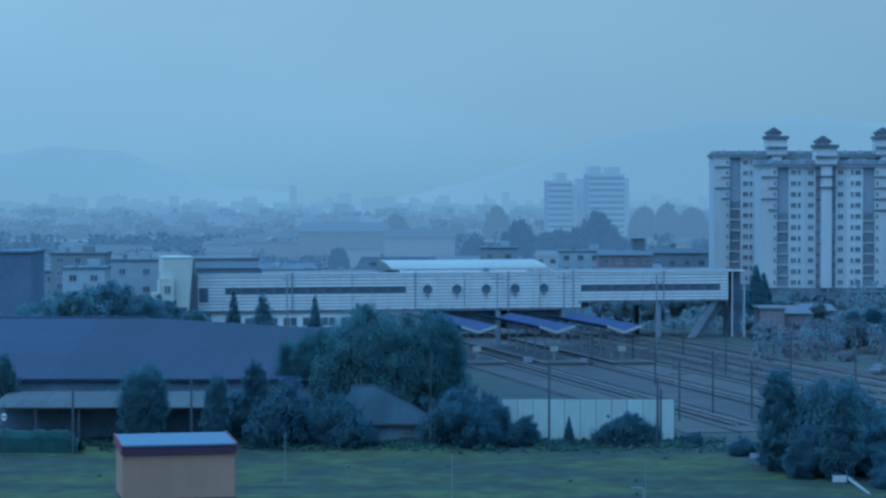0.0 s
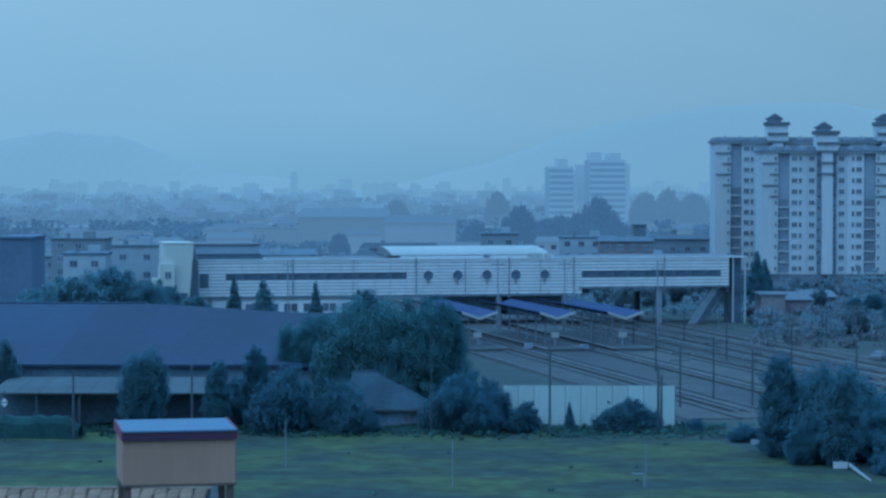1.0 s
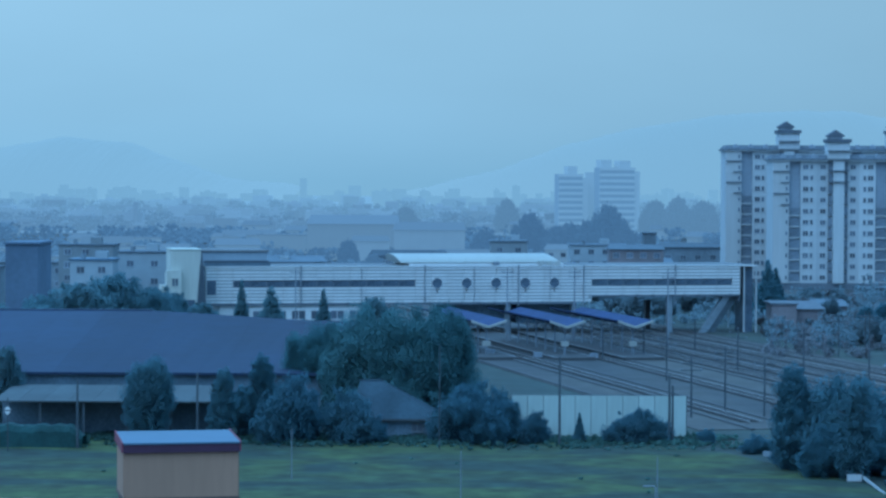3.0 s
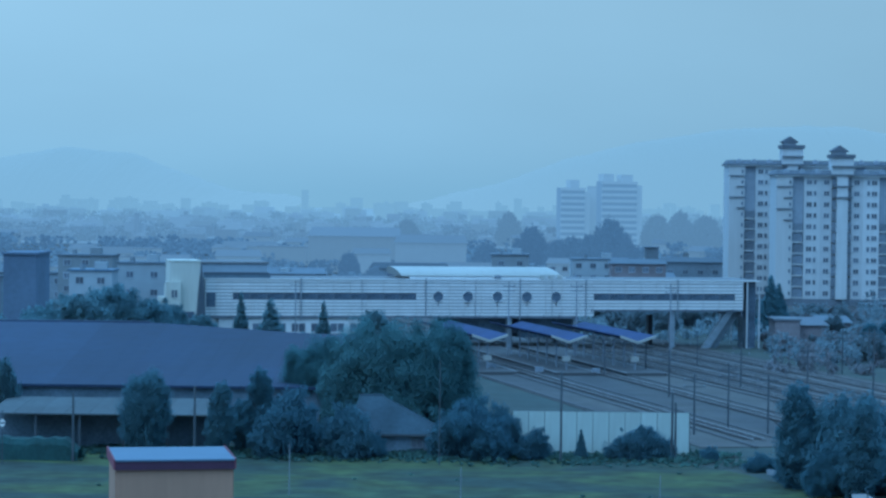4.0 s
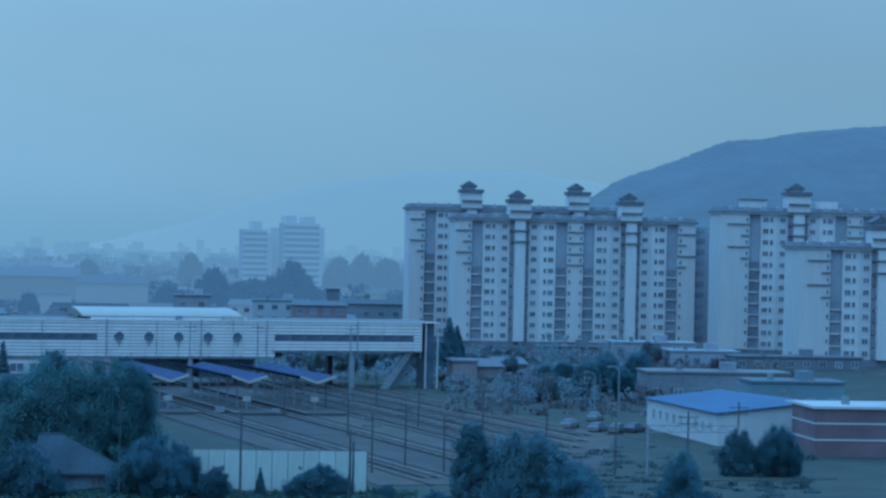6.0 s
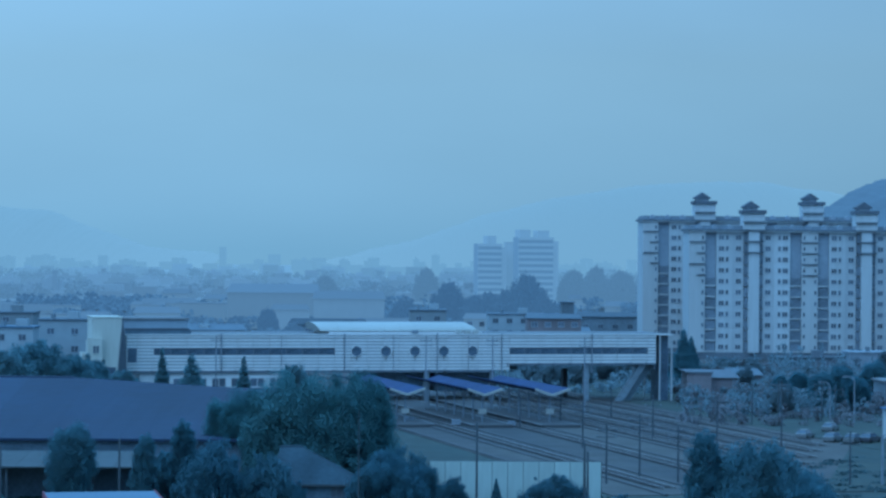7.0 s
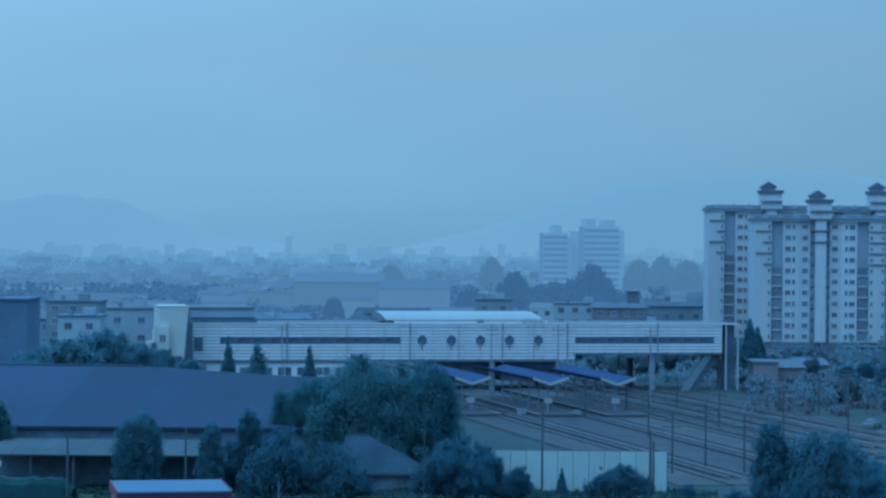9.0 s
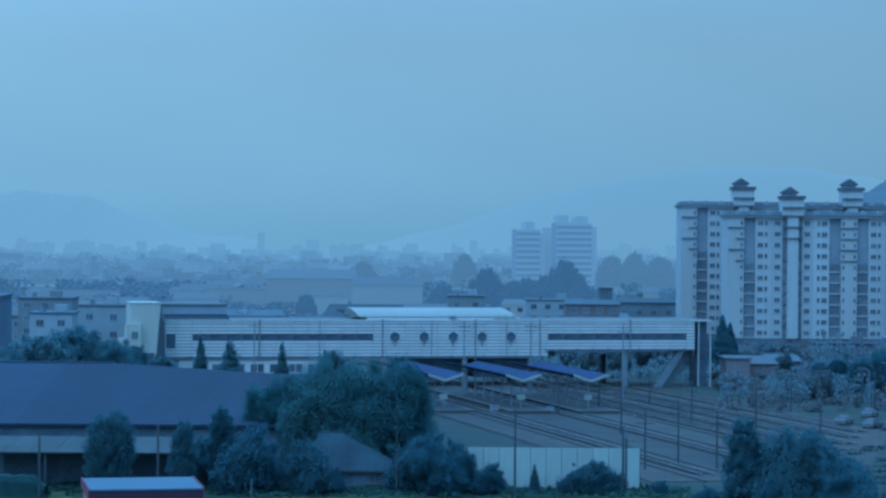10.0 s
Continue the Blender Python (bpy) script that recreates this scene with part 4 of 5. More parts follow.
tree_kind("bush", [(0, 0, 1.8, 2.4, 2.0, 2.0), (1.6, 0, 1.2, 1.8, 1.6, 1.5), (-1.7, 0.2, 1.1, 1.8, 1.6, 1.4)], 2.6, 0.15, 6000, 0.13, M_LEAF_DEEP, 4)
tree_kind("clump", [(0, 0, 3.6, 4.6, 3.6, 3.6), (-3.2, 0, 2.6, 3.2, 3.0, 2.8), (3.4, 0.3, 2.8, 3.4, 3.0, 2.9), (1.2, -1, 5.6, 1.7, 1.7, 2.6), (-2.6, 0, 5.0, 1.2, 1.2, 2.6), (3.4, 0.2, 5.0, 1.2, 1.2, 2.4), (-0.6, 0.4, 6.2, 1.0, 1.0, 2.4), (-4.8, 0.2, 3.6, 1.0, 1.0, 2.2), (5.4, 0, 3.6, 1.2, 1.0, 2.0), (0, -1, 1.2, 6.0, 3.6, 1.4)], 7, 0.3, 20000, 0.17, M_LEAF_DARK, 6)
tree_kind("far", [(0, 0, 5, 4.4, 4.0, 4.2), (-3.2, 0, 3.8, 3.0, 3.0, 3.2), (3.2, 0, 4.2, 3.2, 3.0, 3.4), (0.5, 0, 7.6, 2.8, 2.4, 2.2)], 8, 0.3, 5000, 0.4, M_FAR_TREE, 5)
tree_kind("pale", [(0, 0, 5, 4.4, 4.0, 4.2), (-3.2, 0, 3.8, 3.0, 3.0, 3.2), (3.2, 0, 4.2, 3.2, 3.0, 3.4)], 8, 0.3, 2600, 0.46, M_LEAF_HAZE, 5)
tree_kind("scrub", [(0, 0, 3.5, 4.4, 4.0, 3.6), (-3.6, 0, 2.8, 3.2, 3.0, 2.8), (3.4, 0, 3.2, 3.2, 3.0, 3.0)], 6, 0.25, 2600, 0.48, M_SCRUB, 8)
tree_kind("misty", [(0, 0, 5, 4.6, 4.0, 4.4), (-3.2, 0, 3.8, 3.0, 3.0, 3.4), (3.2, 0, 4.2, 3.2, 3.0, 3.6), (0.5, 0, 7.4, 3.0, 2.4, 2.4)], 8, 0.3, 4000, 0.45, M_MIST_TREE, 5)
tree_kind("hazy", [(0, 0, 5.2, 4.2, 3.6, 4.2), (-3.2, 0, 3.6, 3.0, 3.0, 3.2), (3.4, 0.3, 4.0, 3.2, 3.0, 3.4)], 8, 0.3, 8000, 0.25, M_LEAF_MID, 6)

tree("willow_tree", "willow", -8.36, 288, "broad dark green willow beside grey house", 1.0, 1.0)
tree("willow_tree", "willow", -1.5, 290, "dark green willow at the rail yard edge", 0.84, 1.0, 70)
tree("willow_tree", "willow", -14.09, 290, "dark green willow above the shed roof", 0.74, 0.86, 150)
tree("round_tree", "round", -32.02, 268, "dense dark round tree before lean-to shed", 0.78, 0.92)
tree("column_tree", "column", -24.36, 270, "dark narrow tree beside the shed", 0.80, 0.83, 20)
tree("column_tree", "column", -20.26, 272, "dark narrow tree beside willows", 0.95, 0.97, 120)
tree("column_tree", "column", -22.52, 275, "low dark narrow tree", 0.75, 0.6, 200)
tree("round_tree", "hazy", -49.78, 284, "hazy tree leaning over shed roof", 0.34, 1.0, 40)
tree("conifer", "hazy_conifer", -29.79, 415, "dark pointed conifer before the station", 1.6, 1.05)
tree("conifer", "hazy_conifer", -35.48, 425, "slim dark conifer before the station", 0.9, 1.12)
tree("conifer", "hazy_conifer", -21.45, 420, "small dark conifer before the station", 0.9, 1.0)
tree("pine_tree", "hazy", -12.24, 400, "flat topped pine above the willows", 0.62, 1.04)
tree("round_tree", "hazy", -58.13, 395, "hazy green tree behind the shed", 1.2, 1.28, 10)
tree("round_tree", "hazy", -53.46, 400, "hazy green tree behind the shed", 1.3, 1.42, 80)
tree("round_tree", "hazy", -47.82, 398, "hazy green tree near cream tower", 1.1, 1.2, 160)
tree("round_tree", "hazy", -63.3, 392, "hazy low green tree behind the shed", 1.05, 1.08, 230)
tree("round_tree", "hazy", -71.28, 394, "hazy low green tree beside dark block", 0.85, 0.95, 300)
tree("round_tree", "hazy", -76.93, 398, "hazy low green tree beside dark block", 0.95, 1.1, 20)
tree("round_tree", "hazy", -44.72, 404, "hazy green tree before cream tower", 0.7, 1.08, 130)
tree("round_tree", "hazy", -40.99, 415, "low hazy tree by the station", 0.6, 0.85, 30)
tree("round_tree", "hazy", -25.25, 425, "low hazy tree by the station", 0.5, 0.5, 90)
tree("conifer", "conifer", 64.82, 520, "dark conifer pair beside the bridge end", 1.5, 1.22)
tree("conifer", "conifer", 66.84, 523, "dark conifer beside the bridge end", 1.2, 1.05)
tree("bush", "bush", 19.81, 270, "dark rounded bush against white fence", 1.15, 1.0)
tree("bush", "bush", 8.75, 270, "dark ragged bush against white fence", 0.75, 0.9, 60)
tree("conifer", "conifer", 13.6, 271, "small dark pointed conifer by white fence", 0.33, 0.33)
tree("clump_tree", "clump", 37.97, 246, "dense dark clump of trees on meadow edge", 1.0, 1.14)
tree("clump_tree", "clump", 34.37, 250, "dark tree on the meadow edge", 0.55, 0.75, 40)
tree("column_tree", "column", 32.99, 246, "dark pointed tree on the meadow edge", 1.12, 1.08, 70)
tree("column_tree", "column", 37.91, 238, "dark pointed tree among clump", 1.0, 0.98, 0)
tree("clump_tree", "clump", 42.6, 244, "dense dark clump of trees on meadow edge", 1.0, 0.78, 100)
tree("clump_tree", "clump", 52.6, 240, "dark bushy tree beyond the meadow", 0.62, 0.98, 100)
tree("clump_tree", "clump", 73.0, 301, "dark round tree before white factory", 0.42, 0.70, 20)
tree("clump_tree", "clump", 77.9, 300, "dark round tree before white factory", 0.46, 0.78, 170)
tree("clump_tree", "clump", 35.8, 240, "dark tree on the meadow edge", 0.5, 0.62, 200)
tree("clump_tree", "clump", 60.33, 228, "dark bushy tree beyond the meadow", 0.55, 0.5, 10)
tree("clump_tree", "clump", 55.48, 225, "dark bushy tree beyond the meadow", 0.5, 0.5, 200)


# ---- misty distance ----
def make_hill(name, material, y, x0, x1, profile, label, rough):
    """A wooded ridge whose crest follows a profile of (x, height)."""
    px, pz = zip(*profile)
    bm = bmesh.new()
    nx, ny = 420, 10
    grid = []
    for j in range(ny + 1):
        row = []
        for i in range(nx + 1):
            x = x0 + (x1 - x0) * i / nx
            k = math.sin(math.pi / 2 * j / ny)
            z = float(np.interp(x, px, pz)) * k
            z += rough * k * (noise.noise((x * 0.02, j * 0.25, 1)) + 0.5 * noise.noise((x * 0.09, j * 0.6, 5)) + 0.7 * noise.noise((x * 0.22, j * 0.9, 8)))
            row.append(bm.verts.new((x, y + 60 * j, z - 0.5)))
        grid.append(row)
    for j in range(ny):
        for i in range(nx):
            bm.faces.new((grid[j][i], grid[j][i + 1], grid[j + 1][i + 1], grid[j + 1][i]))
    for f in bm.faces:
        f.smooth = True
    solid(name, bm, material, label, "hill", kind="structure")


# ridges fade by the haze glow put into their materials
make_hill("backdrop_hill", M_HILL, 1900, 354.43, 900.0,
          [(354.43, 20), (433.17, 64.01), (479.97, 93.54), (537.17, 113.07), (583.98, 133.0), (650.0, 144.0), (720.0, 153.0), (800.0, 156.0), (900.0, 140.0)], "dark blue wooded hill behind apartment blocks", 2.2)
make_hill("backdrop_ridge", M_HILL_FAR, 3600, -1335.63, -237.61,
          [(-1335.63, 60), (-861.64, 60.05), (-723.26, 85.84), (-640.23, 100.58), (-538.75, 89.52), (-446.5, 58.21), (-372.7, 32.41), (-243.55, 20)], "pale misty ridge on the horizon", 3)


# added glowing slabs stand in for haze over the plain, paler by range
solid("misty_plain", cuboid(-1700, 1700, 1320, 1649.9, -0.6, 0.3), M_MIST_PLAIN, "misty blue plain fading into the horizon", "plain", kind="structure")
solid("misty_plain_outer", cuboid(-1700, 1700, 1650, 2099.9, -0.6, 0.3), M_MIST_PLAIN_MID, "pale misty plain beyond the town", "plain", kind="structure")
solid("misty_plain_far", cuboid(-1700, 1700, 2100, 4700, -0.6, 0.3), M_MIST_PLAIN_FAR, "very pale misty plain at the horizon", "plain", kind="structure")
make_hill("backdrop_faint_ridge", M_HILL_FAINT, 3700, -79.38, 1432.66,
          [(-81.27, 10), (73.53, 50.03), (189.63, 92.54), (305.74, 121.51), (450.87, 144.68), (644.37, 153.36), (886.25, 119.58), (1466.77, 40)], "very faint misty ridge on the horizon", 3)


def far_town(name, material, rows, seed, label):
    rnd = random.Random(seed)
    bm = bmesh.new()
    for y, n, hmin, hmax, wmin, wmax in rows:
        half = y * 0.36
        for i in range(n):
            x = rnd.uniform(-half, half)
            w, h, d = rnd.uniform(wmin, wmax), rnd.uniform(hmin, hmax) * rnd.uniform(0.6, 1.0), rnd.uniform(8, 16)
            yy = y + rnd.uniform(-60, 60)
            bm_box(bm, x, x + w, yy, yy + d, -1, h)
            if rnd.random() < 0.4:
                bm_box(bm, x + w * 0.3, x + w * 0.6, yy + 2, yy + d - 2, h, h + rnd.uniform(1, 3))
    tagged(solid(name, bm, material, label, "town", kind="stuff"))


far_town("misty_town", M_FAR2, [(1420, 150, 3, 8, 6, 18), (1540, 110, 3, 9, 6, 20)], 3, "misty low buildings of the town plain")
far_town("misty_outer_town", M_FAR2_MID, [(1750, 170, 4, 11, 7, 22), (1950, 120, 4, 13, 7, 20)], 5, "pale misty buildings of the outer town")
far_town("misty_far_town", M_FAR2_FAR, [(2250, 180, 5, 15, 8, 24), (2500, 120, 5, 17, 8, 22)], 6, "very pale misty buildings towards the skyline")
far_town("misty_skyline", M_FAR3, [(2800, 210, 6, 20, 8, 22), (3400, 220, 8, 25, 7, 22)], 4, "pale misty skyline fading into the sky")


def far_trees(name, material, rows, seed, label):
    """Woods of the plain: many ragged clumps."""
    rnd = random.Random(seed)
    verts, faces = [], []
    for y, n, hmin, hmax in rows:
        half = y * 0.36
        for i in range(n):
            c = Vector((rnd.uniform(-half, half), y + rnd.uniform(-60, 60), 0))
            h, w = rnd.uniform(hmin, hmax), rnd.uniform(4, 13)
            for k in range(110):
                p = c + Vector((rnd.gauss(0, 0.45) * w, rnd.gauss(0, 0.4) * w, h * rnd.random() ** 0.7 * (1 - 0.25 * abs(rnd.gauss(0, 0.5)))))
                q = Euler((rnd.uniform(-1, 1), rnd.uniform(-1, 1), rnd.uniform(0, 6.3))).to_matrix()
                r = rnd.uniform(0.6, 1.3)
                k0 = len(verts)
                for a, b in ((-1, -0.6), (0.4, -0.9), (1, 0.3), (-0.2, 1)):
                    verts.append(tuple(p + q @ Vector((a * r, b * r, 0))))
                faces.append((k0, k0 + 1, k0 + 2, k0 + 3))
    me = bpy.data.meshes.new(name)
    me.from_pydata(verts, [], faces)
    me.materials.append(material)
    tagged(new(name, me), label, "trees", kind="stuff")


def thicket(name, material, n, seed, b0, b1, d0, d1, hmin, hmax, label):
    """Tangled growth over a stretch of ground, between two bearings and two distances."""
    rnd = random.Random(seed)
    verts, faces, normals = [], [], []
    for i in range(n):
        d = rnd.uniform(d0, d1)
        c = Vector((rnd.uniform(b0, b1) * d, d, 0))
        h, w = rnd.uniform(hmin, hmax) * (0.45 + 1.1 * abs(noise.noise((c.x * 0.06, c.y * 0.03, seed)))), rnd.uniform(0.5, 1.7)
        for k in range(60):
            z = h * rnd.random()
            o = Vector((rnd.gauss(0, 0.4) * w, rnd.gauss(0, 0.4) * w, z)) * 1.0
            p = c + o
            q = Euler((rnd.uniform(0.2, 1.5), rnd.uniform(-0.5, 0.5), rnd.uniform(0, 6.3))).to_matrix()
            r = rnd.uniform(0.10, 0.28)
            soft = Vector((0.5 * o.x / w, 0.5 * o.y / w - 0.3, 0.8)).normalized()
            k0 = len(verts)
            for a, b in ((-1, -0.8), (0.4, -1.1), (1, 0.5), (-0.2, 1.3)):
                verts.append(tuple(p + q @ Vector((a * r, b * r, 0))))
                normals.append(tuple(soft))
            faces.append((k0, k0 + 1, k0 + 2, k0 + 3))
    me = bpy.data.meshes.new(name)
    me.from_pydata(verts, [], faces)
    me.normals_split_custom_set_from_vertices(normals)
    me.materials.append(material)
    tagged(new(name, me), label, "scrub", kind="stuff")


thicket("hazy_thicket", M_LEAF_HAZE, 420, 41, 0.1239, 0.2038, 425, 600, 2.2, 6.5, "tangled hazy scrub between yard and apartments")
thicket("dry_thicket", M_SCRUB, 520, 42, 0.1239, 0.2712, 402, 590, 1.4, 4.6, "tangled dry brownish scrub beside the rail yard")
thicket("verge_thicket", M_LEAF_LOW, 180, 43, 0.1385, 0.2757, 250, 345, 0.1, 0.5, "low green scrub on the verge")
thicket("bridge_thicket", M_LEAF_HAZE, 260, 44, 0.0148, 0.1239, 492, 600, 1.0, 4.5, "tangled hazy scrub behind the bridge")
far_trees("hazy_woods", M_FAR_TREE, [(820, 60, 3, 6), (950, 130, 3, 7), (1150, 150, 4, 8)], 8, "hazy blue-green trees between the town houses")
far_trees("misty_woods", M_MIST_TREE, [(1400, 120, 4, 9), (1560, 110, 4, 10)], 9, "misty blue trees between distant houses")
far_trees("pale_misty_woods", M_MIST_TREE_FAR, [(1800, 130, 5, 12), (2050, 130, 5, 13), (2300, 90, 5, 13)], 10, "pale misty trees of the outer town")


# ---- nearer town behind the station: single houses ----
def house(x, y, w, d, h, label, roof="flat", wall=None, storeys=0, rz=0.0, win=True, top=None):
    t = thing("house", pose(x, y, 0, 0, 0, rz), label, "house", "houses behind the station")
    part("wall", cuboid(0, w, 0, d, -0.5, h), wall or M_FAR1, t)
    if roof == "flat":
        part("roof", cuboid(-0.3, w + 0.3, -0.3, d + 0.3, h + 0.004, h + 0.35), top or M_FAR_ROOF, t)
        if w > 9 and y < 800:
            part("roof_hut", cuboid(w * 0.55, w * 0.55 + 2.6, d * 0.3, d * 0.3 + 3, h + 0.35, h + 1.9), wall or M_FAR1, t)
            part("water_tank", bm_rod(bmesh.new(), (w * 0.25, d * 0.4, h + 0.35), (w * 0.25, d * 0.4, h + 1.4), 0.6, 0.55, 12), M_GREYWALL, t, "small grey water tank")
    else:
        bm = bmesh.new()
        v = [bm.verts.new(p) for p in ((-0.5, -0.6, h), (w + 0.5, -0.6, h), (w + 0.5, d + 0.6, h), (-0.5, d + 0.6, h), (0.3, d / 2, h + roof), (w - 0.3, d / 2, h + roof))]
        for f in ((0, 1, 5, 4), (2, 3, 4, 5), (1, 2, 5), (3, 0, 4), (3, 2, 1, 0)):
            bm.faces.new([v[i] for i in f])
        part("roof", bm, top or M_FAR_ROOF, t)
    if win:
        n = max(1, int(w / 3.6))
        k = max(1, int(h / 3.0))
        me = HOUSE_WINDOW
        for j in range(k):
            for i in range(n):
                piece("window", me, t, Matrix.Translation(((i + 0.5) * w / n - 0.75, 0, h - (j + 1) * h / k + 0.9)))
    return t


HOUSE_WINDOW = window_mesh("house_window", 1.5, 1.3, 1, M_FAR1)
rnd = random.Random(21)
for i in range(46):
    y = rnd.choice((640, 720, 800, 880, 980, 1100, 1250))
    x = rnd.uniform(-0.21, 0.10) * y
    if i % 3 == 0 and y > 900:
        x = rnd.uniform(-0.21, 0.32) * y
    h = rnd.uniform(3.2, 7.0)
    pale = rnd.random() < 0.4
    # houses past this range take the glowing haze materials
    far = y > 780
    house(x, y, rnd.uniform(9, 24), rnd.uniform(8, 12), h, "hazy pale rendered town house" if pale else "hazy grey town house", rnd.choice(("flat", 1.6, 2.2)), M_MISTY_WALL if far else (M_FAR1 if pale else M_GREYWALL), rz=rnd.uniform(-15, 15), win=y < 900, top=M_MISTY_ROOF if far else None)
# those that stand out
house(-92.43, 470, 6.98, 12, 11.2, "low grey block behind the big shed", wall=M_GREYWALL)
house(-73.39, 415, 5.3, 14, 17.25, "tall dark blue block behind the big shed", wall=M_DARKWALL, win=False, top=M_DARKWALL)
house(-74.22, 560, 10.71, 12, 11.8, "pale two storey house near cream tower", wall=M_FAR1)
house(-93.69, 600, 12.82, 12, 12.28, "pale long house with flat roof", wall=M_FAR1)
house(-81.89, 540, 9.11, 10, 10.67, "low pale house with white roof edge", wall=M_FAR1, top=M_TANK_ROOF)
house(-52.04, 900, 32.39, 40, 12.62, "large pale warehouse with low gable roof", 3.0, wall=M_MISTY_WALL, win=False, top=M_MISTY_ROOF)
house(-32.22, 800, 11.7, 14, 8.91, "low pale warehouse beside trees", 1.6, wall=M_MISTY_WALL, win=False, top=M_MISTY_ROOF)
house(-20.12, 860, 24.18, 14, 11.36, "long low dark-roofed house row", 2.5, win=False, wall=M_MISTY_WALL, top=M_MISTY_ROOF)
house(10.4, 700, 10.23, 12, 11.27, "pale flat-roofed house behind the station", wall=M_FAR1)
house(33.37, 720, 16.19, 12, 9.82, "pale three storey house row with windows", wall=M_FAR1)
house(42.85, 690, 14.74, 12, 9.64, "hazy brick house behind the station", 1.2, wall=M_BRICK_HAZY)
house(60.94, 740, 17.48, 12, 8.99, "grey long house behind the bridge", 1.2, wall=M_GREYWALL)
house(57.46, 760, 3.76, 6, 12.59, "narrow grey tower house", wall=M_GREYWALL, win=False)

for x, y, s, sz, lab in ((10.33, 820, 1.15, 1.25, "hazy round tree behind the station"), (27.54, 900, 1.15, 1.75, "tall hazy tree behind the station"),
                         (35.84, 880, 1.2, 1.3, "hazy tree behind the station"), (55.39, 905, 1.45, 2.05, "tall hazy tree before pale towers"),
                         (41.25, 890, 1.3, 1.4, "hazy tree before pale towers"), (60.95, 900, 1.0, 1.3, "hazy tree beside tall tree"), (47.93, 895, 1.0, 1.5, "hazy tree before pale towers"), (-32.29, 780, 0.7, 1.0, "hazy tree beside the warehouse"), (-21.89, 700, 0.7, 0.8, "low hazy tree behind the vault"),
                         (30.38, 640, 0.6, 0.8, "low hazy tree behind the bridge")):
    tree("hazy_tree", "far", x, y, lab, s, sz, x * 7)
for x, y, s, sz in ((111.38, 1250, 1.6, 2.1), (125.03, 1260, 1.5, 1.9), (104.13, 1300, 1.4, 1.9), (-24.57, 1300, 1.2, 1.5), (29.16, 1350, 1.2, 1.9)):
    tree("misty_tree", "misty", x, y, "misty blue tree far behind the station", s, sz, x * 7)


def striped_tower(x, y, w, d, h, boxes, label):
    t = thing("striped_tower", pose(x, y, 0, 0, 0, 8), label, "tower block", "pale tower blocks")
    part("core", cuboid(0, w, 0, d, -1, h), M_TOWER_DARK, t)
    n = int(h / 3.2)
    for k in range(n):
        part("balcony_band", cuboid(-0.3, w + 0.3, -0.8, 0.0, h - k * 3.2 - 1.5, h - k * 3.2), M_TOWER_PALE, t)
    for a, b, z in boxes:
        part("roof_house", cuboid(a, b, 1, d - 1, h, h + z), M_TOWER_PALE, t)
    part("side_wall", cuboid(w + 0.31, w + 3.0, 0.5, d, -1, h - 2), M_TOWER_PALE, t)


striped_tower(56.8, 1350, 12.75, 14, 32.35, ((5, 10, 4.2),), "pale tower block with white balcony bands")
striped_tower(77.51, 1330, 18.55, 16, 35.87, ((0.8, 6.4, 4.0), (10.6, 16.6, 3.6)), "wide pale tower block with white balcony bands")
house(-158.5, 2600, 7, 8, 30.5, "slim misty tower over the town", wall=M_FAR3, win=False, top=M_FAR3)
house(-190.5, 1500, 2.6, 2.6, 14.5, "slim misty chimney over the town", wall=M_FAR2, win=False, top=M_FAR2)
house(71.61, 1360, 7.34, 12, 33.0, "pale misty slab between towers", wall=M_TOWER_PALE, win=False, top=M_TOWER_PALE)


# ---- grey house among the willows ----
def make_grey_house():
    t = thing("grey_house", pose(-11.2, 273.0, 0), "low house with grey hipped sheet roof among willows", "house")
    w, d, e, r = 10.0, 9.0, 2.3, 6.1
    part("wall", cuboid(0.5, w - 0.5, 0.5, d - 0.5, -0.4, e), M_DARK, t)
    bm = bmesh.new()
    v = [bm.verts.new(p) for p in ((0, 0, e), (w, 0, e), (w, d, e), (0, d, e), (1.2, d / 2, r), (3.6, d / 2, r))]
    for f in ((0, 1, 5, 4), (2, 3, 4, 5), (1, 2, 5), (3, 0, 4), (3, 2, 1, 0)):
        bm.faces.new([v[i] for i in f])
    part("roof", bm, M_HOUSE_ROOF, t, "grey weathered sheet roof")
    part("eave_board", cuboid(-0.1, w + 0.1, -0.12, -0.01, e - 0.22, e + 0.02), M_POST, t, "dark eave board")
    part("ridge_cap", bm_rod(bmesh.new(), (1.1, d / 2, r), (3.7, d / 2, r), 0.12), M_HOUSE_ROOF, t)
    me = window_mesh("house_window", 1.1, 0.9, 1, M_GREYWALL)
    for x in (2.6, 6.9):
        piece("window", me, t, Matrix.Translation((x, 0.5, 0.9)))


make_grey_house()


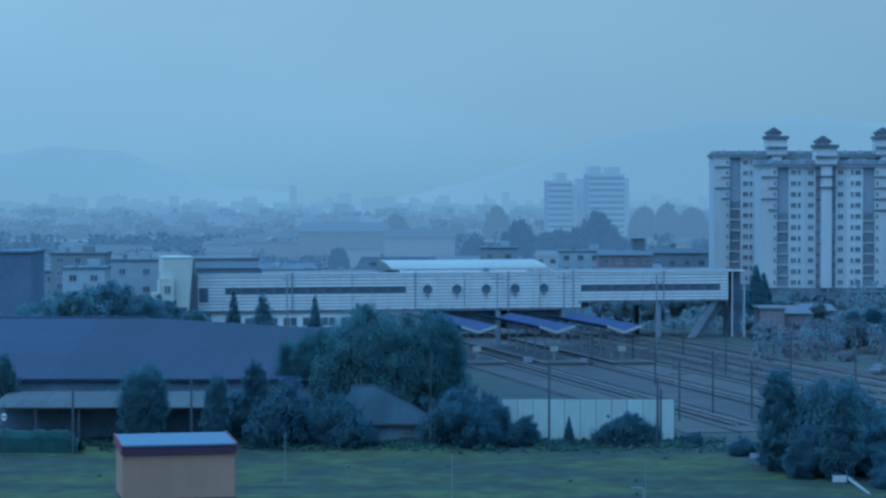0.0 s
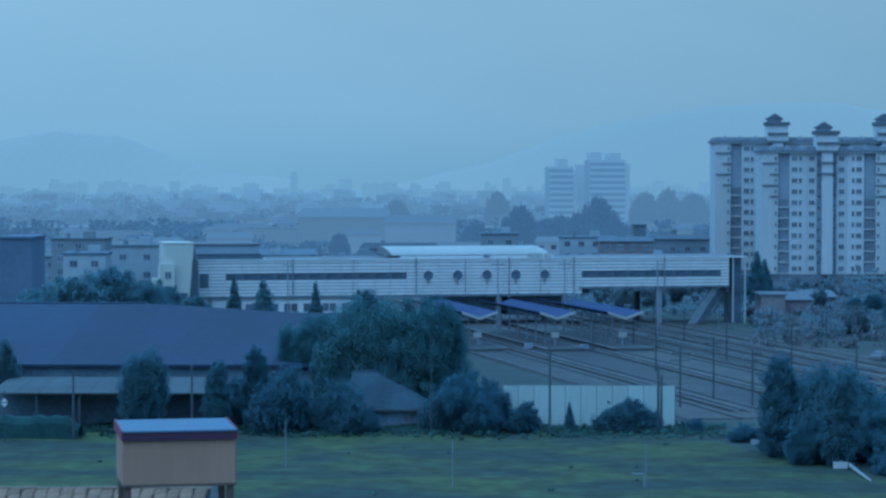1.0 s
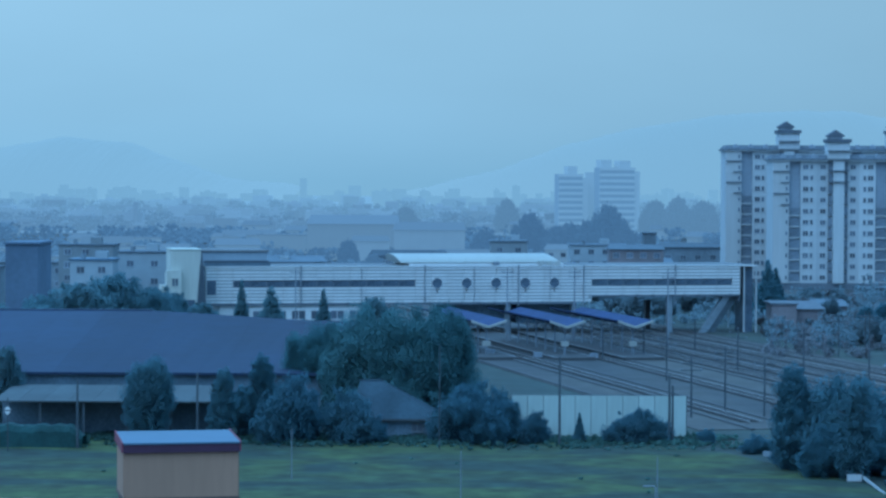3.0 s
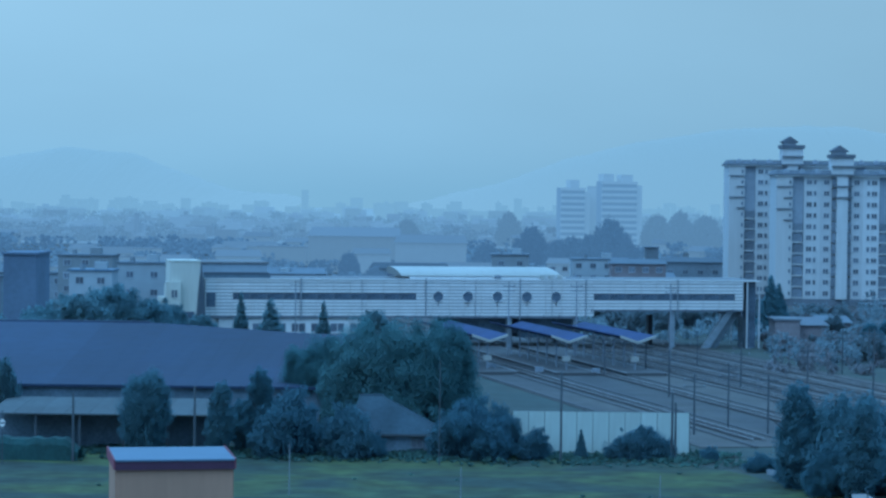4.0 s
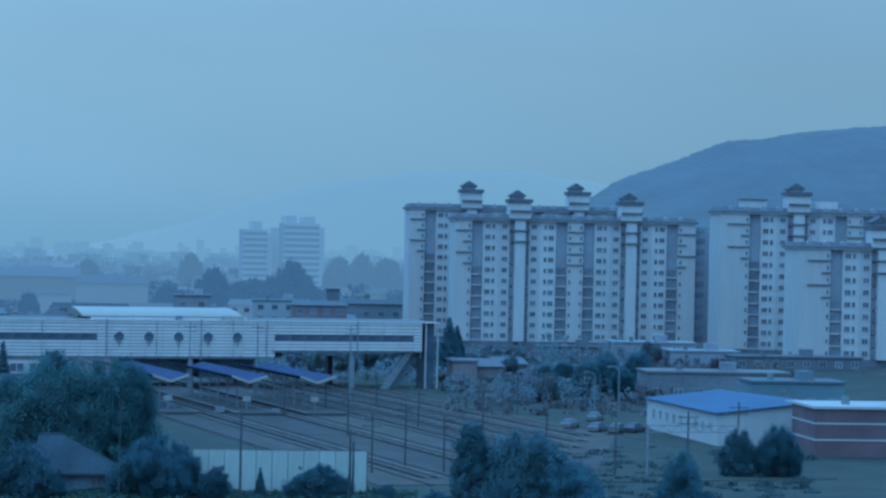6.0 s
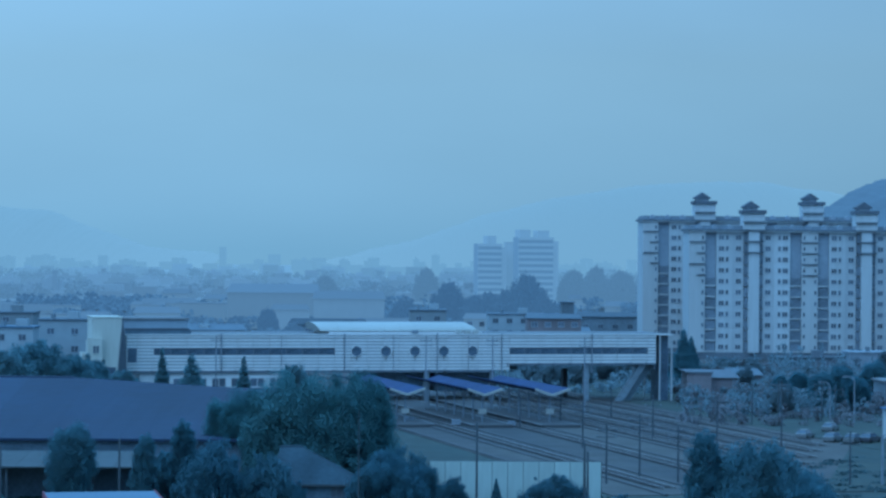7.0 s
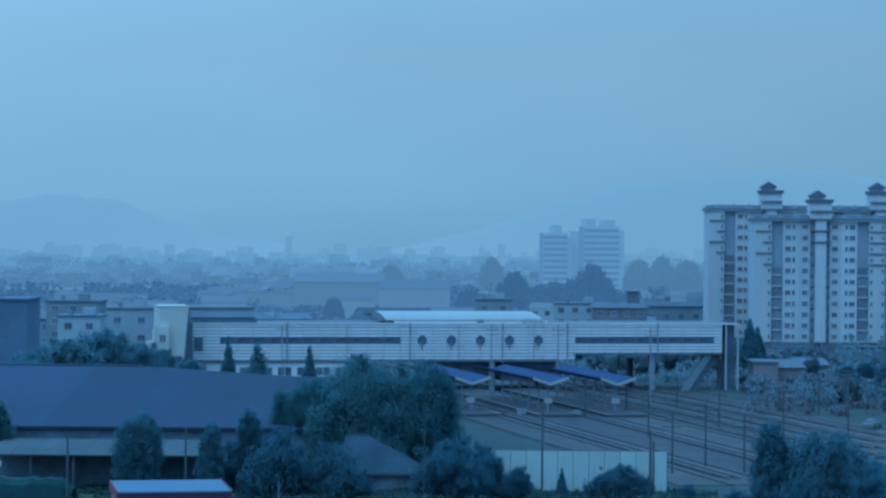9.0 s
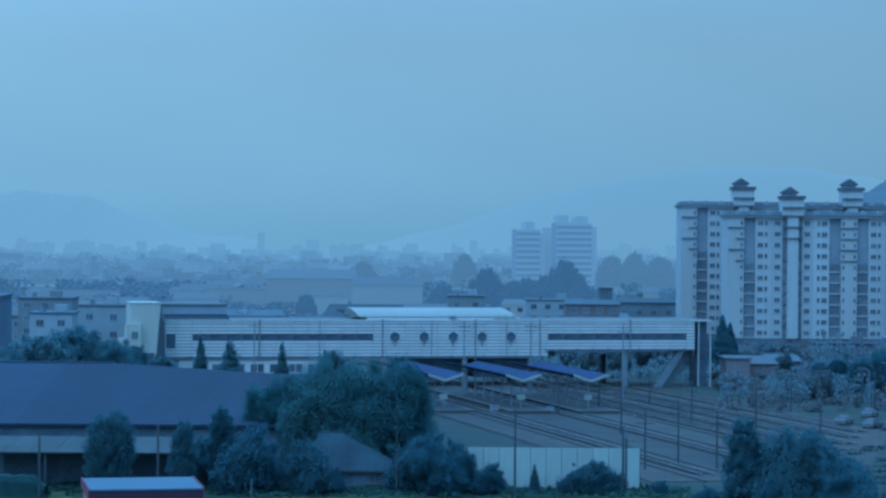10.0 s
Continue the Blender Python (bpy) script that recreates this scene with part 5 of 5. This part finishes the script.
# ---- factory with a blue roof, brick house and grey range ----
def make_factory():
    f = thing("factory", pose(80.81, 345, 0, 0, 0, 5.7), "white walled factory with bright blue roof", "factory")
    w, d, h = 23.0, 33.0, 4.6
    part("wall", cuboid(0, w, 0, d, -0.4, h), M_PLASTER, f)
    for s in (0, 1):
        for i in range(8):
            a, b = d * i / 8 - (0.5 if i == 0 else 0), d * (i + 1) / 8 - 0.04
            x0, x1 = (-0.5, w / 2) if s == 0 else (w + 0.5, w / 2)
            bm = bmesh.new()
            v = [bm.verts.new(p) for p in ((x0, a, h), (x1, a, h + 1.3), (x1, b, h + 1.3), (x0, b, h), (x0, a, h + 0.15), (x1, a, h + 1.45), (x1, b, h + 1.45), (x0, b, h + 0.15))]
            for q in ((0, 3, 2, 1), (4, 5, 6, 7), (0, 1, 5, 4), (1, 2, 6, 5), (2, 3, 7, 6), (3, 0, 4, 7)):
                bm.faces.new([v[j] for j in q])
            bmesh.ops.recalc_face_normals(bm, faces=bm.faces)
            part("roof_sheet", bm, M_BRIGHT_BLUE, f)
    part("gable", bm_extrude(bmesh.new(), [(0, h), (w, h), (w / 2, h + 1.28)], 0, 0.3), M_PLASTER, f)
    for i in range(3):
        part("skylight", cuboid(13.2 + 3.0 * i, 14.2 + 3.0 * i, 1.5, 9, h + 1.1 - 0.34 * i, h + 1.42 - 0.34 * i), M_PLASTER, f, "pale roof light")
    me = window_mesh("factory_window", 1.1, 1.3, 1)
    for i in range(9):
        piece("window", me, f, Matrix.Translation((0, 30 - i * 3.3, 1.9)) @ Matrix.Rotation(-math.pi / 2, 4, "Z"))


make_factory()
brick = house(90.6, 330, 22, 12, 6.48, "red-brown brick house with pale bands", wall=M_BRICK, top=M_PLASTER, win=False)
for z in (2.2, 4.4):
    part("pale_band", cuboid(-0.06, 22.06, -0.08, 12.05, z, z + 0.22), M_PLASTER, brick, "pale stone band")
house(104.52, 420, 16, 10, 4.92, "turquoise rendered long building", wall=M_TURQUOISE)
house(91.52, 445, 26, 10, 5.07, "grey long building with pale roof edge", wall=M_GREYWALL, top=M_FLAT_ROOF)
house(59.6, 472, 4.6, 9, 5.2, "low brown brick house beside the yard", "flat", wall=M_BRICK_HAZY, top=M_PODIUM)
house(64.6, 476, 5.2, 8, 4.2, "hazy brown house with low gable roof", 1.4, wall=M_BRICK_HAZY, top=M_PODIUM, rz=8)
house(71.0, 500, 7, 8, 3.6, "low brown house beside the yard", 1.2, wall=M_BRICK_HAZY)
house(96.59, 600, 18, 9, 2.82, "low grey house below apartment blocks", wall=M_PODIUM)
house(112.88, 590, 20, 9, 4.6, "low pale annex below apartment blocks", wall=M_RECESS, top=M_RECESS)
house(122.64, 570, 16, 9, 3.6, "low grey annex below apartment blocks", wall=M_RECESS, top=M_RECESS)
house(135.05, 560, 30, 9, 2.98, "long low dark annex below apartment blocks", wall=M_PODIUM)

for px, d, k, rz in ((79.3, 440, 0.72, 0), (85.23, 452, 0.80, 60), (85.15, 436, 0.66, 120), (79.11, 462, 0.62, 200), (76.78, 470, 0.52, 250), (93.74, 466, 0.82, 300)):
    tree("round_tree", "round", px, d, "dark leafy tree beyond the parked cars", k, k, rz, group="trees beyond the yard")
for px, d, k, rz in ((59.05, 462, 0.42, 0), (62.93, 460, 0.36, 60), (67.36, 462, 0.50, 120), (71.93, 466, 0.45, 200)):
    tree("scrub_bush", "scrub", px, d, "low dry scrub before brown houses", k, k * 0.8, rz, group="scrub before the houses")
rnd = random.Random(31)
for i in range(34):
    b = 0.1262 + rnd.random() * 0.1253
    d = rnd.uniform(400, 610)
    if abs(b * d - 69.77) < 12 and d < 420:
        continue
    if d < 480 and b < 0.1543:
        d += 90
    sc = rnd.random() < 0.5
    tree("scrub_bush" if sc else "hazy_tree", "scrub" if sc else "pale", b * d, d, "low dry scrub between yard and apartments" if sc else "low hazy tree between yard and apartments", rnd.uniform(0.3, 0.6), rnd.uniform(0.22, 0.62), rnd.uniform(0, 360))
for i in range(22):
    d = rnd.uniform(495, 600)
    b = 0.0148 + 0.108 * (i + rnd.random()) / 22
    tree("hazy_tree", "pale", b * d, d, "low hazy tree behind the bridge", rnd.uniform(0.4, 0.7), rnd.uniform(0.35, 0.6), rnd.uniform(0, 360))


# ---- masts, lamps, wires ----
def mast(x, y, h, label, material=None, r=0.14, arm=0.0, name="utility_pole", cat="pole"):
    t = thing(name, pose(x, y, 0), label, cat)
    part("shaft", bm_rod(bmesh.new(), (0, 0, -0.5), (0, 0, h), r, r * 0.75), material or M_POST, t)
    part("cap", bm_rod(bmesh.new(), (0, 0, h), (0, 0, h + 0.12), r * 0.9, r * 0.3), material or M_POST, t)
    if arm:
        for z in (h - 0.7, h - 1.5):
            part("cross_arm", bm_rod(bmesh.new(), (-arm, 0, z), (arm, 0, z), 0.06), material or M_POST, t)
            for s in (-0.9, 0.9):
                part("insulator", bm_rod(bmesh.new(), (s * arm, 0, z), (s * arm, 0, z + 0.25), 0.07, 0.05), M_POST_PALE, t)
    return t


MASTS = [(28.28, 300, 7.2), (33.13, 308, 7.9), (37.17, 302, 7.06), (30.03, 355, 6.62), (23.46, 395, 5.13), (40.26, 420, 5.11),
         (59.21, 360, 9.57), (57.72, 300, 6.52), (41.93, 372, 6.62), (48.51, 350, 7.71), (61.78, 405, 7.29), (30.62, 405, 4.74),
         (74.92, 415, 6.79), (75.88, 408, 6.4), (70.12, 430, 6.03), (77.19, 318, 7.97), (67.93, 306, 7.48)]
for px, d, h in MASTS:
    mast(px, d, h, "dark steel catenary mast in the rail yard", None, 0.13, 1.3, "catenary_mast", "mast")
for px, d, h in ((36.57, 430, 13.19), (-27.2, 438, 12.72), (9.33, 432, 13.13), (20.9, 434, 13.16)):
    mast(px, d, h, "slim grey mast before the station", M_POST_PALE, 0.13, 1.0, "catenary_mast", "mast")
for px, d, h in ((11.34, 268, 9.4), (23.0, 269, 7.39), (23.36, 269, 6.29), (-38.67, 262, 7.09), (-26.69, 266, 7.61)):
    mast(px, d, h, "dark timber utility pole", None, 0.14)
mast(-1.3, 262, 10.99, "thin dark pole beside the willows", M_POST, 0.06)
for px, d, h in ((-14.81, 235, 4.87), (0.8, 222, 4.29), (17.93, 222, 3.79)):
    mast(px, d, h, "thin grey pole in the meadow", M_POST_PALE, 0.045)


def street_lamp(x, y, h, s):
    t = thing("street_lamp", pose(x, y, 0), "pale curved street lamp beside the road", "street lamp")
    part("pole", bm_rod(bmesh.new(), (0, 0, -0.4), (0, 0, h - 0.8), 0.13, 0.09), M_POST_PALE, t)
    bm = bmesh.new()
    pts = [(0, 0, h - 0.8), (0.15 * s, 0, h - 0.35), (0.6 * s, 0, h - 0.05), (1.4 * s, 0, h)]
    for a, b in zip(pts, pts[1:]):
        bm_rod(bm, a, b, 0.08)
    part("arm", bm, M_POST_PALE, t)
    part("lamp_head", bm_box(bmesh.new(), min(1.2 * s, 2.0 * s), max(1.2 * s, 2.0 * s), -0.2, 0.2, h - 0.08, h + 0.1), M_POST_PALE, t)


street_lamp(79.39, 410, 7.78, -1)
street_lamp(77.2, 420, 6.34, -1)


def make_car(x, y, rz, paint, label):
    c = thing("car", pose(x, y, 0.02, 0, 0, rz), label, "car", "parked cars")
    body = [(-2.2, 0.32), (2.1, 0.32), (2.2, 0.5), (2.15, 0.72), (1.1, 0.92), (-1.9, 0.95), (-2.2, 0.85)]
    part("body", bm_extrude(bmesh.new(), body, -0.85, 0.85), paint, c)
    bm = bmesh.new()
    v = [bm.verts.new(p) for p in ((-1.9, -0.78, 0.94), (1.05, -0.78, 0.94), (1.05, 0.78, 0.94), (-1.9, 0.78, 0.94), (-1.35, -0.6, 1.42), (0.4, -0.6, 1.42), (0.4, 0.6, 1.42), (-1.35, 0.6, 1.42))]
    for f in ((0, 1, 5, 4), (1, 2, 6, 5), (2, 3, 7, 6), (3, 0, 4, 7), (4, 5, 6, 7)):
        bm.faces.new([v[k] for k in f])
    part("cabin_glazing", bm, M_GLASS, c, "dark windows")
    part("roof", cuboid(-1.38, 0.42, -0.62, 0.62, 1.424, 1.48), paint, c)
    for wx in (-1.4, 1.4):
        for wy in (-0.87, 0.70):
            w = part("wheel", bm_rod(bmesh.new(), (wx, wy, 0.32), (wx, wy + 0.18, 0.32), 0.32, 0.32, 14), M_TYRE, c)


for px, d, rz, white in ((65.4, 376, 62, 1), (68.6, 370, 58, 1), (71.2, 368, 60, 1), (73.9, 369, 55, 0), (72.2, 392, 64, 1)):
    make_car(px, d, rz, M_CAR_W if white else M_CAR_D, "small white parked car" if white else "small dark parked car")

# ---- meadow edge and small things ----
def weeds(name, x0, x1, y0, y1, n, h, seed, label, material, wide=0.22):
    rnd = random.Random(seed)
    verts, faces = [], []
    for i in range(n):
        c = Vector((rnd.uniform(x0, x1), rnd.triangular(y0, y1, y1), 0.15))
        if noise.noise((c.x * 0.10, c.y * 0.2, seed + 9)) < rnd.uniform(-0.6, 0.25):
            continue
        hh = h * rnd.uniform(0.4, 1.2) * (0.6 + 0.8 * max(0, noise.noise((c.x * 0.15, c.y * 0.15, seed))))
        for k in range(7):
            a, l = rnd.uniform(0, 6.3), rnd.uniform(0.1, 0.5)
            tip = c + Vector((math.cos(a) * l, math.sin(a) * l, hh * rnd.uniform(0.5, 1.0)))
            s = Vector((-math.sin(a), math.cos(a), 0)) * rnd.uniform(0.08, wide)
            k0 = len(verts)
            verts += [tuple(c - s * 0.4), tuple(c + s * 0.4), tuple(c.lerp(tip, 0.6) + s), tuple(tip), tuple(c.lerp(tip, 0.6) - s)]
            faces.append((k0, k0 + 1, k0 + 2, k0 + 3, k0 + 4))
    me = bpy.data.meshes.new(name)
    me.from_pydata(verts, [], faces)
    me.materials.append(material)
    tagged(new(name, me), label, "weeds", kind="stuff")


weeds("weed_strip", -58, 31, 262, 277, 5000, 0.7, 3, "tall dark weeds along the meadow edge", M_WEED)
tree("bush", "bush", 0.6, 271, "dark shrub beside grey house", 1.0, 1.5, 20)
tree("bush", "bush", 2.19, 270, "dark shrub at the yard edge", 1.5, 1.7, 140)
tree("bush", "bush", 5.26, 272, "dark shrub beside white fence", 0.9, 1.5, 240)
tree("bush", "bush", -11.0, 269, "dark shrub beside grey house", 1.15, 1.55, 300)
tree("bush", "bush", -17.13, 270, "dark shrub under the willows", 1.5, 1.9, 60)
tree("bush", "bush", -8.3, 270, "low dark shrub before grey house", 0.6, 0.75, 130)

for x, y, s, sz, rz in ((27.2, 271, 0.5, 0.42, 80), (31.6, 262, 0.7, 0.5, 220), (33.1, 251, 0.7, 0.62, 300),
                        (36.46, 241, 0.7, 0.5, 170), (41.5, 234, 0.9, 0.6, 260)):
    tree("bush", "bush", x, y, "low dark scrub bush at the meadow edge", s, sz, rz, group="scrub along the meadow edge")
weeds("meadow_tufts", -40, 34, 205, 262, 22, 0.6, 4, "few dark weed tufts in the meadow", M_WEED)


def make_net():
    """Sagging green netting over a low row of frames."""
    t = thing("netted_frame", pose(-55.0, 262, 0), "low teal green netting over frames on meadow edge", "netting")
    n, l = 64, 16.8
    bm = bmesh.new()
    rows = []
    for i in range(n + 1):
        x = l * i / n
        z = 2.3 + 0.16 * abs(math.sin(x * 1.9)) + 0.25 * noise.noise((x * 0.5, 3, 0)) - (0.8 * max(0.0, x - 15.4) if x > 15.4 else 0)
        prof = [(0.0, 0.0), (0.15, 0.75 * z), (0.6, z), (2.6, z + 0.1 * noise.noise((x, 0, 1))), (3.4, 0.7 * z), (3.6, 0.0)]
        rows.append([bm.verts.new((x, y + 0.15 * noise.noise((x * 0.9, y, q)), q)) for y, q in prof])
    for a, b in zip(rows, rows[1:]):
        for k in range(5):
            bm.faces.new((a[k], b[k], b[k + 1], a[k + 1]))
    bmesh.ops.solidify(bm, geom=bm.faces[:], thickness=0.03)
    part("net", bm, M_NET, t)
    for i in range(8):
        part("post", bm_rod(bmesh.new(), (0.2 + i * 2.3, 0.9, -0.3), (0.2 + i * 2.3, 0.9, 1.5), 0.05), M_POST, t)


make_net()


def make_kerb():
    k = thing("concrete_kerb", pose(31.7, 259, 0, 0, 0, -50), "low broken pale concrete kerb under dark trees", "kerb")
    rnd = random.Random(8)
    for i in range(7):
        part("kerb_stone", cuboid(i * 1.6, i * 1.6 + rnd.uniform(1.2, 1.5), 0, 0.3, -0.2, 0.45 + rnd.uniform(-0.08, 0.08)), M_GREYWALL, k)


make_kerb()


def make_board():
    t = thing("white_board_fence", pose(36.59, 236, 0, 0, 0, 0), "short broken white board fence in grass", "fence")
    part("board", bm_box(bmesh.new(), 0.1, 1.45, 0, 0.06, 0.2, 0.85), M_PLASTER, t)
    for k in range(4):
        part("board", bm_box(bmesh.new(), -0.03, 0.03, -2.3, 0.0, 0.0, 0.32 - 0.04 * k, pose(1.55 + 0.12 * k, -0.1 - 2.3 * k, 0.45 - 0.08 * k, 2.5, 0, 3)), M_PLASTER, t, "low sagging white board")
    for x, y in ((0.1, 0.15), (1.45, 0.15), (1.7, -2.3), (1.95, -6.9)):
        part("post", bm_rod(bmesh.new(), (x, y, -0.2), (x, y, 1.15 - 0.08 * abs(y)), 0.05), M_POST, t)
    t = thing("pale_pipe", pose(16.68, 222, 0, 0, 0, 0), "pale bent pipe standing in the meadow", "pipe")
    bm = bmesh.new()
    for a, b in (((1.1, 0, -0.3), (1.1, 0, 1.2)), ((1.1, 0, 1.2), (1.0, 0, 1.35)), ((1.0, 0, 1.35), (0, 0, 1.35))):
        bm_rod(bm, a, b, 0.06)
    part("tube", bm, M_POST_PALE, t)


make_board()


def make_gantry():
    g = thing("track_gantry", pose(61.63, 300, 0, 0, 0, 4), "pale steel lattice gantry over the sidings", "gantry")
    w, z = 11.34, 5.3
    for x in (0, w):
        part("post", cuboid(x - 0.12, x + 0.12, -0.12, 0.12, -0.5, z + 0.9), M_POST_PALE, g)
    for k in (0.0, 0.8):
        part("chord", cuboid(-0.2, w + 0.2, -0.06, 0.06, z + k, z + k + 0.1), M_POST_PALE, g)
    n = 12
    for i in range(n):
        a, b = w * i / n, w * (i + 1) / n
        p, q = ((a, 0, z + 0.1), (b, 0, z + 0.8)) if i % 2 else ((a, 0, z + 0.8), (b, 0, z + 0.1))
        part("lattice_bar", bm_rod(bmesh.new(), p, q, 0.04, 0.04, 6), M_POST_PALE, g)


make_gantry()


def relay_cabinet(x, y, w, rz):
    t = thing("relay_cabinet", pose(x, y, 0, 0, 0, rz), "low pale steel cabinet beside the tracks", "cabinet", "trackside cabinets")
    part("body", cuboid(0, w, 0, 0.8, 0.3, 1.0), M_RECESS, t)
    part("lid", cuboid(-0.06, w + 0.06, -0.08, 0.88, 1.004, 1.08), M_RECESS, t)
    for k in (0.1, w - 0.25):
        part("foot", cuboid(k, k + 0.15, 0.1, 0.7, 0.0, 0.296), M_PLATFORM, t)
    part("door_line", cuboid(w / 2 - 0.015, w / 2 + 0.015, -0.012, -0.002, 0.34, 0.96), M_POST, t)


for x, y, w, rz in ((12.9, 398, 1.3, 10), (5.6, 404, 1.2, 6), (21.8, 396, 1.1, 14)):
    relay_cabinet(x, y, w, rz)

# ---- overhead wires of the yard ----
def wire(a, b, sag, r=0.025):
    bm = bmesh.new()
    a, b = Vector(a), Vector(b)
    rings = []
    for i in range(9):
        k = i / 8
        p = a.lerp(b, k) - Vector((0, 0, 4 * sag * k * (1 - k)))
        rings.append([bm.verts.new(p + Vector((r * math.cos(t), 0, r * math.sin(t)))) for t in (0, 1.57, 3.14, 4.71)])
    for p, q in zip(rings, rings[1:]):
        for i in range(4):
            bm.faces.new((p[i], p[(i + 1) % 4], q[(i + 1) % 4], q[i]))
    return solid("overhead_wire", bm, M_POST, "thin dark overhead wire above the tracks", "wire", "overhead wires")


for i, j in ((0, 3), (3, 4), (1, 8), (8, 5), (2, 9), (9, 10), (6, 10), (4, 11), (5, 11), (12, 14)):
    (xa, ya, ha), (xb, yb, hb) = MASTS[i], MASTS[j]
    wire((xa, ya, ha - 0.72), (xb, yb, hb - 0.72), 0.6)


def make_signal():
    t = thing("signal_board", pose(-45.16, 258, 0), "small white triangular signal boards on a post", "signal")
    part("post", bm_rod(bmesh.new(), (0, 0, -0.3), (0, 0, 5.66), 0.06), M_POST, t)
    z = 4.38
    part("upper_board", bm_extrude(bmesh.new(), [(-0.35, z + 0.08), (0.35, z + 0.08), (0, z + 0.45)], -0.12, -0.07), M_CLAD, t, "white triangular board")
    part("lower_board", bm_extrude(bmesh.new(), [(-0.35, z - 0.08), (0, z - 0.45), (0.35, z - 0.08)], -0.12, -0.07), M_CLAD, t, "white triangular board")


make_signal()
